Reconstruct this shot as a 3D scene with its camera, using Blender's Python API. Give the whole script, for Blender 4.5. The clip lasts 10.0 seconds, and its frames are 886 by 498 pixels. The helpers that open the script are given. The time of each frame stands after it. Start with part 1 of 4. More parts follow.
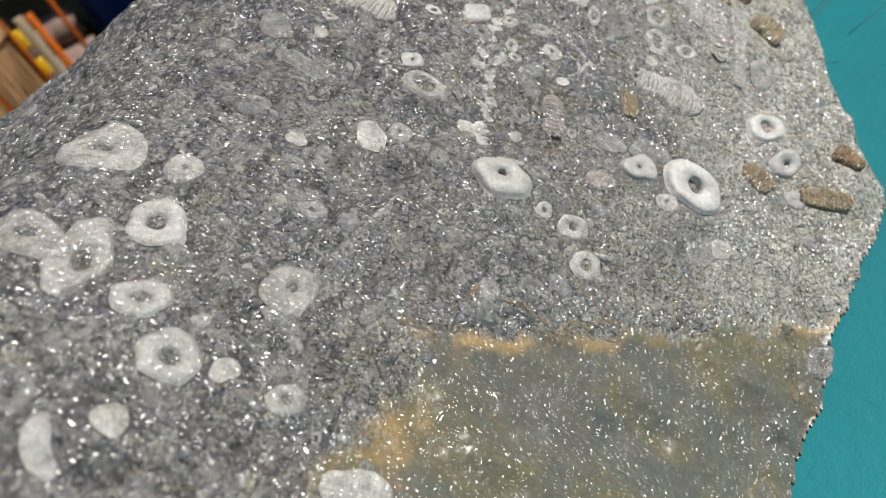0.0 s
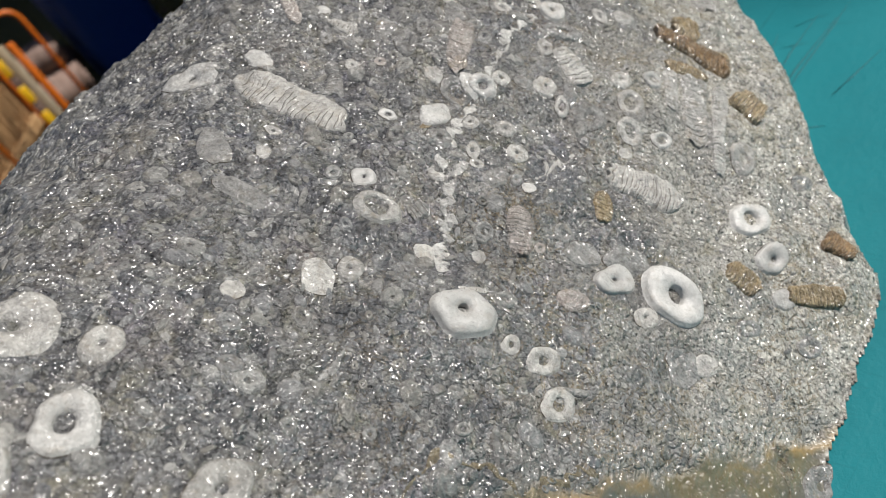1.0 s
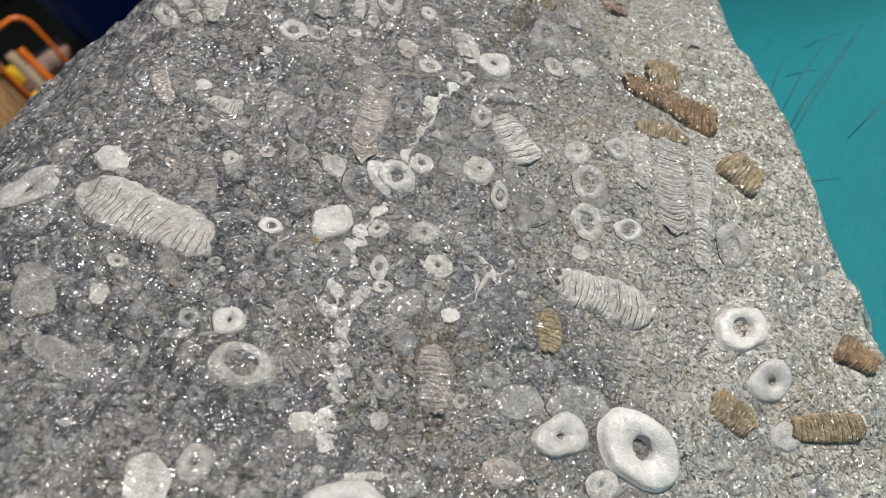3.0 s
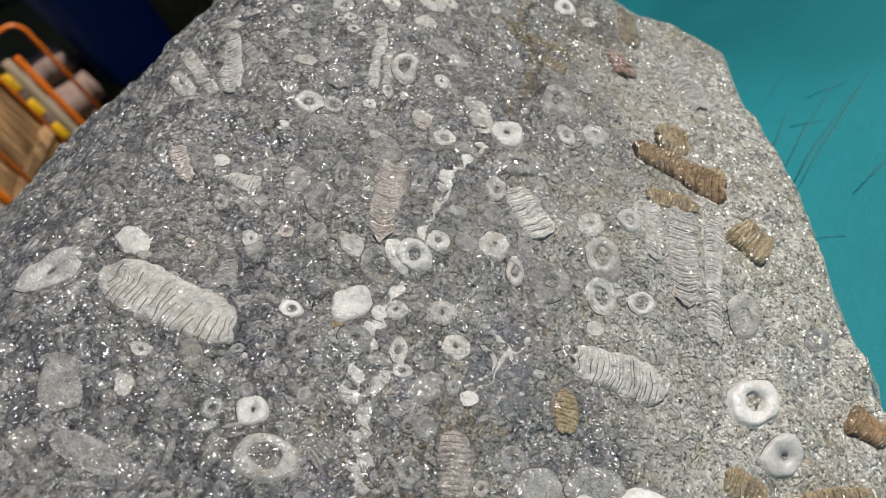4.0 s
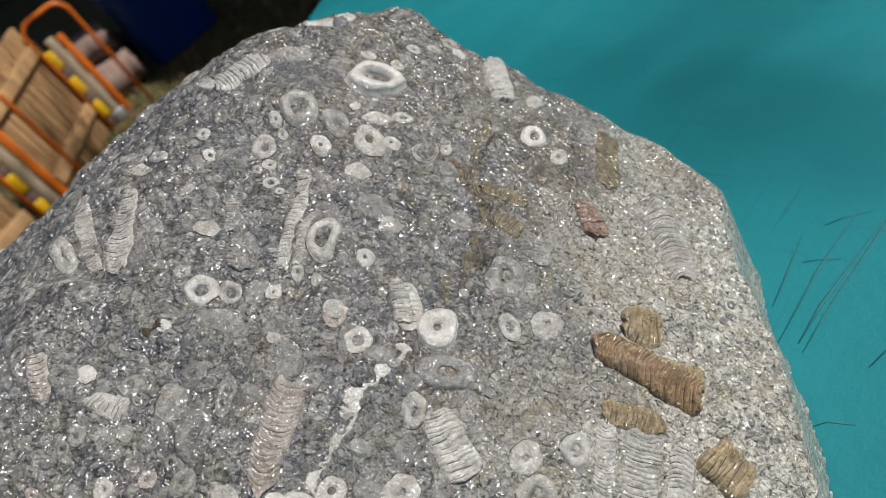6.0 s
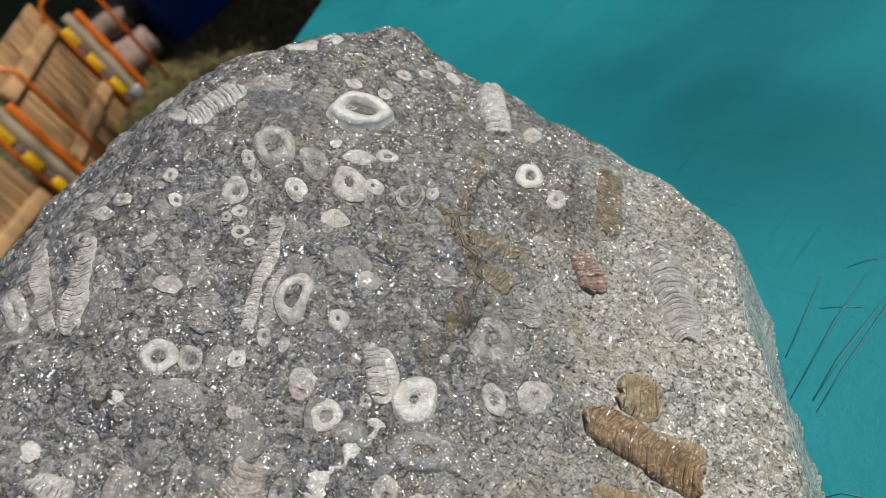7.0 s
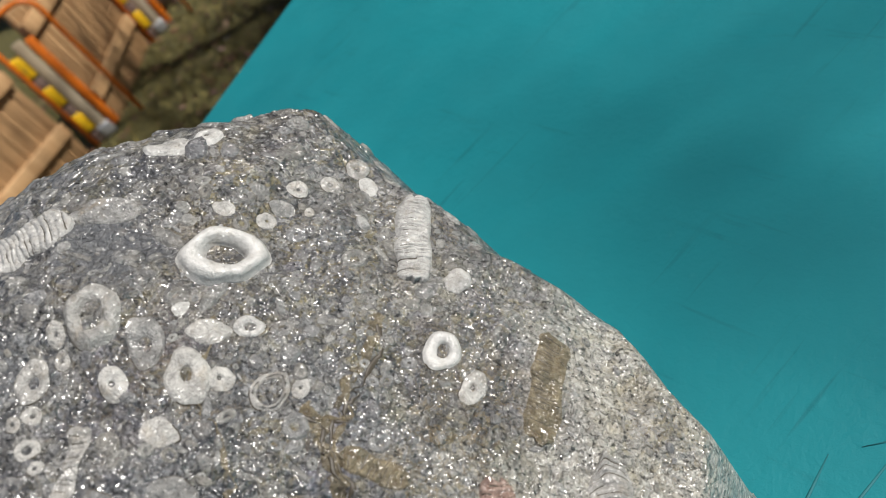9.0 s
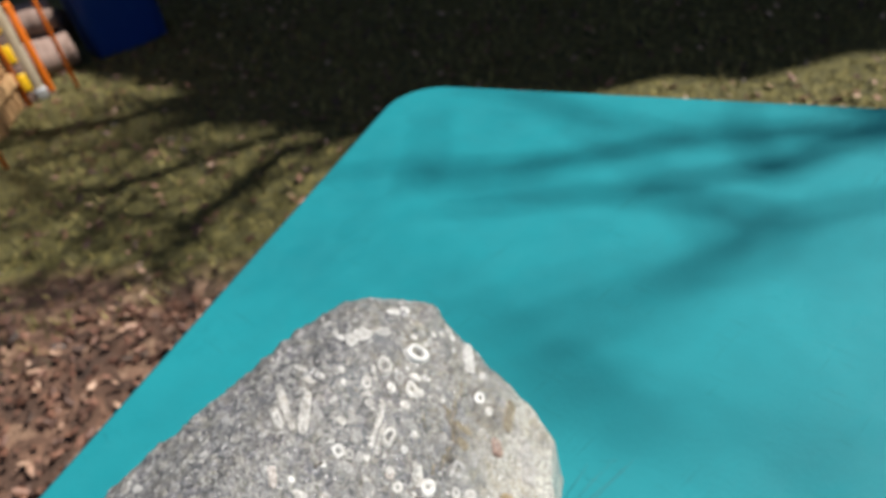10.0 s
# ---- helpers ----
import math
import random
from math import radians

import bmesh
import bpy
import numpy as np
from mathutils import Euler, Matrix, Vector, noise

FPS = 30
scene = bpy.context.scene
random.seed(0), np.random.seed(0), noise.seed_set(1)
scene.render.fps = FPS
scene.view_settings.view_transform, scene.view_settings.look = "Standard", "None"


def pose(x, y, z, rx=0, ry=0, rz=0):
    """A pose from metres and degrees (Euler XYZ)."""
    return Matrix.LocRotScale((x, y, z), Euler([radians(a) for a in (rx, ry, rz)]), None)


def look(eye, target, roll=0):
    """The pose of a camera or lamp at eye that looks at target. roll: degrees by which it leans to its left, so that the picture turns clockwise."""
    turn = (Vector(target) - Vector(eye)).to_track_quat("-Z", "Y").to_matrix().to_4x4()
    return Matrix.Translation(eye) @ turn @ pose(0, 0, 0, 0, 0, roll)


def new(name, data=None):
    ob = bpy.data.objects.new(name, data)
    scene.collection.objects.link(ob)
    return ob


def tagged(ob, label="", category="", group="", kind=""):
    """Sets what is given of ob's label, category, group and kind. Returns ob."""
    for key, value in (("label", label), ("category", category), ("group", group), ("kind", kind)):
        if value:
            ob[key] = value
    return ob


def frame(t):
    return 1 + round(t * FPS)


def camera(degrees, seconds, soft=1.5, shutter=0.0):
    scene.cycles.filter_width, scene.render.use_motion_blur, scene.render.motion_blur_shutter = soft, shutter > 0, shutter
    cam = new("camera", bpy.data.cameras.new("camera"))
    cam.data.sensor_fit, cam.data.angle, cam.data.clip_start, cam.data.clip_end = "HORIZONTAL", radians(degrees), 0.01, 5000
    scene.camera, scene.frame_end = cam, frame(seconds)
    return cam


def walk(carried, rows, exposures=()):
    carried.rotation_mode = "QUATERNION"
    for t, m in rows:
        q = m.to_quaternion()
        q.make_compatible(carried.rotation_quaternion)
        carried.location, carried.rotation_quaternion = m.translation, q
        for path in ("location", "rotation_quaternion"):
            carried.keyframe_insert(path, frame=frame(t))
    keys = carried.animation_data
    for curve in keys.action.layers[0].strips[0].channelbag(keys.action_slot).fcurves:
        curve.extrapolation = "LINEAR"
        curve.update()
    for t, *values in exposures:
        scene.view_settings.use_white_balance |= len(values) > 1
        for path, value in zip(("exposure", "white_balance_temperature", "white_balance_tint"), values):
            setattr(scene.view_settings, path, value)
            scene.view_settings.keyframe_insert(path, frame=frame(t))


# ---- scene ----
cam = camera(62.6, 10.0, soft=0.9)
cam.data.dof.use_dof, cam.data.dof.focus_distance, cam.data.dof.aperture_fstop = True, 0.15, 21.0

PATH = [
    (0, (0.119, -0.244, 0.919), (-0.838, 0.988, -0.333), -29.1),
    (0.5, (0.118, -0.228, 0.922), (-0.826, 1.021, -0.322), -29.9),
    (1, (0.121, -0.213, 0.926), (-0.821, 1.037, -0.319), -30.8),
    (1.5, (0.118, -0.198, 0.921), (-0.859, 1.028, -0.322), -32.4),
    (2, (0.118, -0.188, 0.917), (-0.853, 1.034, -0.333), -33.1),
    (2.5, (0.122, -0.174, 0.917), (-0.866, 1.036, -0.332), -33.9),
    (3, (0.127, -0.161, 0.913), (-0.878, 1.037, -0.334), -34.6),
    (3.2, (0.127, -0.156, 0.913), (-0.875, 1.048, -0.33), -34.4),
    (4.3, (0.124, -0.148, 0.929), (-0.868, 1.059, -0.319), -34.4),
    (4.5, (0.12, -0.136, 0.927), (-0.911, 1.021, -0.337), -36.1),
    (5, (0.13, -0.125, 0.922), (-0.941, 1.015, -0.325), -37.0),
    (5.5, (0.138, -0.108, 0.926), (-0.938, 1.04, -0.31), -36.4),
    (5.7, (0.138, -0.1, 0.929), (-0.944, 1.041, -0.308), -36.0),
    (6.8, (0.135, -0.074, 0.929), (-0.989, 0.993, -0.335), -36.5),
    (7, (0.137, -0.069, 0.928), (-0.996, 0.995, -0.332), -36.5),
    (7.5, (0.135, -0.054, 0.926), (-0.997, 0.994, -0.346), -36.5),
    (8, (0.134, -0.039, 0.923), (-1.017, 0.974, -0.362), -37.1),
    (8.5, (0.136, -0.017, 0.918), (-1.049, 0.941, -0.378), -38.1),
    (9, (0.134, -0.002, 0.918), (-1.059, 0.903, -0.408), -37.9),
    (9.2, (0.134, -0.009, 0.928), (-1.048, 0.939, -0.377), -35.9),
    (9.3, (0.139, -0.017, 0.946), (-1.001, 0.981, -0.36), -32.9),
    (9.4, (0.151, -0.044, 0.965), (-0.93, 1.113, -0.257), -29.2),
    (9.5, (0.163, -0.069, 0.993), (-0.841, 1.181, -0.204), -25.3),
    (9.6, (0.173, -0.1, 1.031), (-0.725, 1.24, -0.152), -20.7),
    (9.8, (0.178, -0.138, 1.086), (-0.671, 1.189, -0.146), -16.2),
    (10, (0.184, -0.185, 1.133), (-0.6, 1.175, -0.106), -11.3),
]
walk(cam, [(t, look(eye, target, roll)) for t, eye, target, roll in PATH], exposures=[(0, 0.0), (8.5, -0.05), (9.0, 0.1), (9.5, 0.3), (10, 0.63)])

# ---- light ----
SUN = Vector((0.53, 0.36, 0.77)).normalized()
world = bpy.data.worlds.new("sky")
scene.world = world
world.use_nodes = True
sky = world.node_tree.nodes.new("ShaderNodeTexSky")
sky.sky_type, sky.sun_disc = "NISHITA", False
sky.sun_elevation = math.asin(SUN.z)
sky.sun_rotation = math.atan2(SUN.x, SUN.y)
back = world.node_tree.nodes["Background"]
back.inputs["Strength"].default_value = 0.045
world.node_tree.links.new(sky.outputs["Color"], back.inputs["Color"])
sun = new("sun", bpy.data.lights.new("sun", "SUN"))
sun.data.energy, sun.data.angle, sun.data.color = 5.4, radians(0.53), (1.0, 0.96, 0.9)
sun.matrix_world = Matrix.Translation((1.5, 1.0, 4.0)) @ SUN.to_track_quat("Z", "Y").to_matrix().to_4x4()


# ---- material tools ----
class Mat:
    """A node material with a principled surface, and short ways to add nodes."""

    def __init__(self, name, color=(0.5, 0.5, 0.5), rough=0.6, metal=0.0, spec=0.5):
        self.m = bpy.data.materials.new(name)
        self.m.use_nodes = True
        self.t = self.m.node_tree
        self.b = self.t.nodes["Principled BSDF"]
        self.b.inputs["Base Color"].default_value = (*color, 1)
        self.b.inputs["Roughness"].default_value = rough
        self.b.inputs["Metallic"].default_value = metal
        self.b.inputs["Specular IOR Level"].default_value = spec
        self.at = None

    def node(self, kind, **sets):
        n = self.t.nodes.new(kind)
        for key, value in sets.items():
            if key in n.inputs:
                n.inputs[key].default_value = value
        return n

    def link(self, a, b):
        self.t.links.new(a, b)
        return b

    def coords(self, scale=(1, 1, 1), local=True):
        c = self.node("ShaderNodeTexCoord")
        m = self.node("ShaderNodeMapping")
        m.inputs["Scale"].default_value = scale
        self.link(c.outputs["Object"], m.inputs["Vector"])
        return m.outputs["Vector"]

    def noise(self, scale, detail=4.0, rough=0.6, vec=None, warp=0.0):
        n = self.node("ShaderNodeTexNoise", Scale=scale, Detail=detail, Roughness=rough, Distortion=warp)
        self.link(vec if vec is not None else self.coords(), n.inputs["Vector"])
        return n.outputs["Fac"]

    def cells(self, scale, out="Distance", feature="F1", vec=None, rand=1.0):
        n = self.node("ShaderNodeTexVoronoi", Scale=scale, Randomness=rand)
        n.feature = feature
        self.link(vec if vec is not None else self.coords(), n.inputs["Vector"])
        return n.outputs[out]

    def ramp(self, fac, stops, smooth=False):
        n = self.node("ShaderNodeValToRGB")
        e = n.color_ramp.elements
        while len(e) < len(stops):
            e.new(0.5)
        for el, (pos, col) in zip(e, stops):
            el.position = pos
            el.color = (*col, 1) if isinstance(col, tuple) else (col, col, col, 1)
        if smooth:
            n.color_ramp.interpolation = "EASE"
        self.link(fac, n.inputs["Fac"])
        return n.outputs["Color"]

    def mix(self, fac, a, b, how="MIX"):
        n = self.node("ShaderNodeMix")
        n.data_type, n.blend_type = "RGBA", how
        for v, s in ((fac, n.inputs[0]), (a, n.inputs[6]), (b, n.inputs[7])):
            if isinstance(v, (int, float)):
                s.default_value = v if s.type == "VALUE" else (v, v, v, 1)
            elif isinstance(v, tuple):
                s.default_value = (*v, 1)
            else:
                self.link(v, s)
        return n.outputs[2]

    def math(self, how, a, b=0.0):
        n = self.node("ShaderNodeMath")
        n.operation = how
        for v, s in ((a, n.inputs[0]), (b, n.inputs[1])):
            if isinstance(v, (int, float)):
                s.default_value = v
            else:
                self.link(v, s)
        return n.outputs[0]

    def axis(self, name, vec=None):
        n = self.node("ShaderNodeSeparateXYZ")
        self.link(vec if vec is not None else self.coords(), n.inputs[0])
        return n.outputs[name]

    def random(self, island=False):
        if island:
            return self.node("ShaderNodeNewGeometry").outputs["Random Per Island"]
        return self.node("ShaderNodeObjectInfo").outputs["Random"]

    def bump(self, height, distance, strength=1.0):
        n = self.node("ShaderNodeBump", Distance=distance, Strength=strength)
        self.link(height, n.inputs["Height"])
        if self.at is not None:
            self.link(self.at, n.inputs["Normal"])
        self.at = n.outputs["Normal"]
        self.link(self.at, self.b.inputs["Normal"])

    def color(self, c):
        self.link(c, self.b.inputs["Base Color"])

    def rough(self, r):
        self.link(r, self.b.inputs["Roughness"])


def lin(r, g, b):
    """Linear colour from an 8-bit one."""
    return tuple(((v / 255 + 0.055) / 1.055) ** 2.4 if v > 10 else v / 255 / 12.92 for v in (r, g, b))


def wet(k, weight=1.0):
    """A thin film of water over the stone, beaded on its grain, so that it glitters in the sun."""
    patchy = k.ramp(k.noise(75, 3, 0.6), [(0.39, 0.3 * weight), (0.55, weight)])
    k.link(patchy, k.b.inputs["Coat Weight"])
    k.b.inputs["Coat Roughness"].default_value = 0.23
    k.b.inputs["Coat IOR"].default_value = 1.8
    a = k.node("ShaderNodeBump", Distance=0.0017, Strength=1.0)
    k.link(k.noise(860, 0.0, 0.5), a.inputs["Height"])
    b = k.node("ShaderNodeBump", Distance=0.0016, Strength=0.7)
    k.link(k.noise(330, 0.0, 0.5), b.inputs["Height"])
    k.link(a.outputs["Normal"], b.inputs["Normal"])
    k.link(b.outputs["Normal"], k.b.inputs["Coat Normal"])


# limestone matrix: dark grey lime mud packed with pale fossil grit, buff and rust-stained on the weathered flank
def make_limestone():
    k = Mat("limestone", rough=0.4)
    co = k.coords()
    warp = k.node("ShaderNodeVectorMath")
    warp.operation = "MULTIPLY_ADD"
    nz = k.node("ShaderNodeTexNoise", Scale=260.0, Detail=3.0)
    k.link(co, nz.inputs["Vector"])
    k.link(nz.outputs["Color"], warp.inputs[0])
    warp.inputs[1].default_value = (0.003, 0.003, 0.003)
    k.link(co, warp.inputs[2])
    wv = warp.outputs[0]
    fine = k.noise(1900, 6, 0.7)
    mid = k.noise(420, 5, 0.65, warp=0.6)
    big = k.noise(38, 4, 0.6)
    grit = k.cells(520, "Color", vec=wv)
    grit2 = k.cells(1250, "Color", vec=wv)
    edge = k.cells(520, "Distance", "DISTANCE_TO_EDGE", vec=wv)
    g1 = k.node("ShaderNodeSeparateColor")
    k.link(grit, g1.inputs[0])
    g2 = k.node("ShaderNodeSeparateColor")
    k.link(grit2, g2.inputs[0])
    base = k.ramp(mid, [(0.34, (0.05, 0.052, 0.058)), (0.5, (0.138, 0.142, 0.15)), (0.66, (0.29, 0.292, 0.295))])
    pale = k.ramp(g1.outputs[0], [(0.0, 0.1), (0.5, 0.18), (0.8, 0.29), (1.0, 0.43)])
    col = k.mix(0.5, base, pale)
    pale2 = k.ramp(g2.outputs[1], [(0.0, 0.07), (0.6, 0.14), (0.85, 0.25), (1.0, 0.38)])
    col = k.mix(0.33, col, pale2)
    dark = k.ramp(edge, [(0.0, 0.1), (0.06, 1.0)])
    col = k.mix(0.4, col, dark, "MULTIPLY")
    col = k.mix(0.8, col, k.ramp(fine, [(0.34, 0.45), (0.62, 1.4)]), "MULTIPLY")
    lump = k.node("ShaderNodeSeparateColor")
    k.link(k.cells(250, "Color", vec=wv), lump.inputs[0])
    ledge = k.cells(250, "Distance", "DISTANCE_TO_EDGE", vec=wv)
    tone = k.ramp(lump.outputs[2], [(0.0, (0.66, 0.68, 0.72)), (0.35, (0.88, 0.88, 0.9)), (0.7, (1.14, 1.12, 1.07)), (1.0, (1.5, 1.47, 1.4))])
    col = k.mix(k.ramp(k.noise(120, 3), [(0.4, 0.25), (0.6, 1.0)]), col, tone, "MULTIPLY")
    col = k.mix(k.ramp(k.noise(150, 3), [(0.45, 0.0), (0.62, 0.6)]), col, k.ramp(ledge, [(0.0, 0.12), (0.035, 1.0)]), "MULTIPLY")
    warm = k.ramp(k.noise(45, 4, 0.6), [(0.5, 0.0), (0.68, 1.0)])
    col = k.mix(k.math("MULTIPLY", warm, 0.5), col, (1.12, 0.97, 0.8), "MULTIPLY")
    # olive and mauve tints, and drawn-out smears of dark mud
    col = k.mix(k.ramp(k.noise(95, 4, 0.65, warp=1.2), [(0.5, 0.0), (0.64, 0.75)]), col, (1.06, 1.03, 0.8), "MULTIPLY")
    col = k.mix(k.ramp(k.noise(62, 3, 0.6, warp=0.8), [(0.52, 0.0), (0.66, 0.8)]), col, (0.92, 0.88, 1.0), "MULTIPLY")
    smear = k.noise(170, 5, 0.65, k.coords((1.0, 0.32, 0.6)), warp=1.6)
    col = k.mix(k.ramp(smear, [(0.52, 0.0), (0.61, 0.85)]), col, (0.058, 0.058, 0.062))
    col = k.mix(k.ramp(smear, [(0.33, 0.4), (0.42, 0.0)]), col, (0.3, 0.29, 0.27))
    col = k.mix(0.8, col, k.ramp(k.noise(14, 3, 0.6), [(0.35, (0.82, 0.84, 0.89)), (0.65, (1.14, 1.13, 1.11))]), "MULTIPLY")
    # rusty olive grains along the joints of the far end
    there = k.ramp(k.math("ADD", k.math("MULTIPLY", k.axis("Y"), 9.0), k.math("MULTIPLY", k.axis("X"), 6.0)), [(0.05, 0.0), (0.5, 1.0)])
    rusty = k.math("MULTIPLY", k.ramp(k.noise(520, 5, 0.7, warp=1.0), [(0.5, 0.0), (0.6, 1.0)]), k.ramp(k.noise(65, 3, 0.6), [(0.42, 0.1), (0.6, 1.0)]))
    col = k.mix(k.math("MULTIPLY", k.math("MULTIPLY", rusty, there), 0.7), col, (0.23, 0.19, 0.085))
    # buff weathered flank
    flank = k.math("ADD", k.axis("X"), k.math("MULTIPLY", k.math("SUBTRACT", big, 0.5), 0.11))
    far = k.math("MULTIPLY", k.axis("Y"), 0.12)
    flank = k.ramp(k.math("ADD", k.math("MULTIPLY", k.math("ADD", flank, far), 6.0), 0.0), [(0.27, 0.0), (0.62, 1.0)], True)
    patch = k.ramp(k.noise(230, 6, 0.7), [(0.42, 0.0), (0.56, 1.0)])
    cement = k.ramp(k.noise(500, 6, 0.7), [(0.3, (0.3, 0.28, 0.235)), (0.5, (0.5, 0.485, 0.44)), (0.7, (0.68, 0.665, 0.62))])
    grains = k.node("ShaderNodeSeparateColor")
    k.link(k.cells(560, "Color", vec=wv), grains.inputs[0])
    inside = k.cells(560, "Distance", "DISTANCE_TO_EDGE", vec=wv)
    crowd = k.math("ADD", k.math("MULTIPLY", k.math("SUBTRACT", k.noise(90, 3), 0.5), 1.3), grains.outputs[0])
    held = k.math("MULTIPLY", k.ramp(crowd, [(0.46, 0.0), (0.54, 1.0)]), k.ramp(inside, [(0.08, 0.0), (0.13, 1.0)]))
    hue = k.ramp(grains.outputs[2], [(0.0, (0.07, 0.068, 0.062)), (0.35, (0.19, 0.185, 0.165)), (0.6, (0.28, 0.275, 0.265)), (0.8, (0.24, 0.205, 0.12)), (1.0, (0.38, 0.375, 0.37))])
    rim = k.ramp(inside, [(0.05, 1.0), (0.1, 0.45), (0.16, 1.0)])
    buff_far = k.ramp(k.math("MULTIPLY", k.math("ADD", k.math("ADD", k.axis("X"), k.math("MULTIPLY", k.axis("Y"), 0.15)), k.math("MULTIPLY", k.math("SUBTRACT", k.noise(60, 3), 0.5), 0.05)), 10.0), [(0.8, 0.35), (1.0, 0.65)])
    buff = k.mix(k.math("MULTIPLY", held, buff_far), cement, hue)
    buff = k.mix(buff_far, buff, (1.2, 1.195, 1.17), "MULTIPLY")
    buff = k.mix(0.6, buff, k.mix(held, 1.0, rim), "MULTIPLY")
    buff = k.mix(k.math("MULTIPLY", k.ramp(k.noise(95, 5, 0.65, warp=1.0), [(0.52, 0.0), (0.66, 1.0)]), 0.45), buff, (0.3, 0.255, 0.15))
    buff = k.mix(k.ramp(k.noise(1300, 4, 0.6), [(0.31, 0.8), (0.39, 0.0)]), buff, (0.05, 0.045, 0.035))
    col = k.mix(k.math("MULTIPLY", flank, k.math("ADD", k.math("MULTIPLY", patch, 0.3), 0.68)), col, buff)
    # brown-stained seams
    zone = k.math("ADD", k.axis("X"), far)
    zone = k.ramp(k.math("MULTIPLY", k.math("ADD", zone, 0.02), 7.0), [(0.25, 0.25), (0.45, 1.0)])
    for scale, wide, tint in ((75, 0.02, (0.2, 0.135, 0.05)), (150, 0.016, (0.26, 0.2, 0.09)), (110, 0.012, (0.05, 0.04, 0.03))):
        vein = k.ramp(k.noise(scale, 6, 0.62, warp=2.5), [(0.49 - wide, 0.0), (0.49, 1.0), (0.49 + wide, 0.0)])
        vein = k.math("MULTIPLY", vein, k.ramp(k.noise(scale * 0.33, 2), [(0.48, 0.0), (0.6, 1.0)]))
        col = k.mix(k.math("MULTIPLY", k.math("MULTIPLY", vein, zone), 0.75), col, tint)
    # blue-grey mud pockets and dark pits
    col = k.mix(k.math("MULTIPLY", k.ramp(big, [(0.55, 0.0), (0.7, 1.0)]), 0.35), col, (0.11, 0.12, 0.135))
    pits = k.ramp(k.noise(1000, 4, 0.6), [(0.35, 0.08), (0.43, 1.0)])
    col = k.mix(0.9, col, pits, "MULTIPLY")
    # olive mudstone bared at the broken near end
    xx, yy = k.axis("X"), k.axis("Y")
    s1 = k.math("SUBTRACT", k.math("ADD", k.math("MULTIPLY", xx, 0.94), -0.2203), yy)
    s2 = k.math("MULTIPLY", k.math("SUBTRACT", xx, 0.05), 0.8)
    s3 = k.math("ADD", k.math("MINIMUM", s1, s2), k.math("MULTIPLY", k.math("SUBTRACT", k.noise(110, 3), 0.5), 0.009))
    bare = k.ramp(k.math("MULTIPLY", s3, 300.0), [(0.0, 0.0), (1.0, 1.0)])
    olive = k.ramp(k.noise(34, 4, 0.55, warp=0.9), [(0.3, (0.1, 0.098, 0.09)), (0.48, (0.115, 0.108, 0.085)), (0.6, (0.135, 0.115, 0.06)), (0.68, (0.11, 0.105, 0.088))])
    olive = k.mix(0.5, olive, k.ramp(k.noise(300, 5, 0.65), [(0.3, 0.65), (0.7, 1.25)]), "MULTIPLY")
    rim = k.ramp(k.math("MULTIPLY", s3, 130.0), [(0.0, 0.0), (0.12, 1.0), (0.45, 1.0), (0.75, 0.0)])
    olive = k.mix(k.math("MULTIPLY", rim, k.ramp(k.noise(60, 4), [(0.4, 0.0), (0.55, 0.85)])), olive, (0.33, 0.22, 0.085))
    col = k.mix(bare, col, olive)
    # pockets of smooth dark grey mud
    for px, py, pr in ((0.0115, 0.0335, 0.010), (0.0625, -0.083, 0.008), (0.0205, -0.018, 0.006)):
        dx, dy = k.math("SUBTRACT", xx, px), k.math("SUBTRACT", yy, py)
        dd = k.math("SQRT", k.math("ADD", k.math("MULTIPLY", dx, dx), k.math("MULTIPLY", dy, dy)))
        dd = k.math("ADD", k.math("DIVIDE", dd, pr), k.math("MULTIPLY", k.math("SUBTRACT", k.noise(170, 3), 0.5), 1.6))
        col = k.mix(k.ramp(dd, [(0.6, 0.85), (0.95, 0.0)]), col, k.ramp(k.noise(500, 4), [(0.3, (0.085, 0.09, 0.1)), (0.7, (0.15, 0.155, 0.165))]))
    k.color(col)
    k.rough(k.ramp(k.noise(800, 3), [(0.3, 0.22), (0.7, 0.5)]))
    wet(k)
    k.bump(k.mix(bare, mid, k.noise(90, 3)), 0.0020, 0.85)
    k.bump(k.mix(bare, k.ramp(edge, [(0.0, 0.0), (0.2, 1.0)]), 1.0), 0.0004, 0.9)
    k.bump(k.mix(bare, k.ramp(ledge, [(0.0, 0.0), (0.16, 1.0)]), 1.0), 0.0007, 0.45)
    k.bump(k.mix(bare, smear, 0.5), 0.0016, 0.6)
    k.bump(k.mix(bare, fine, 0.5), 0.0004, 0.7)
    return k.m


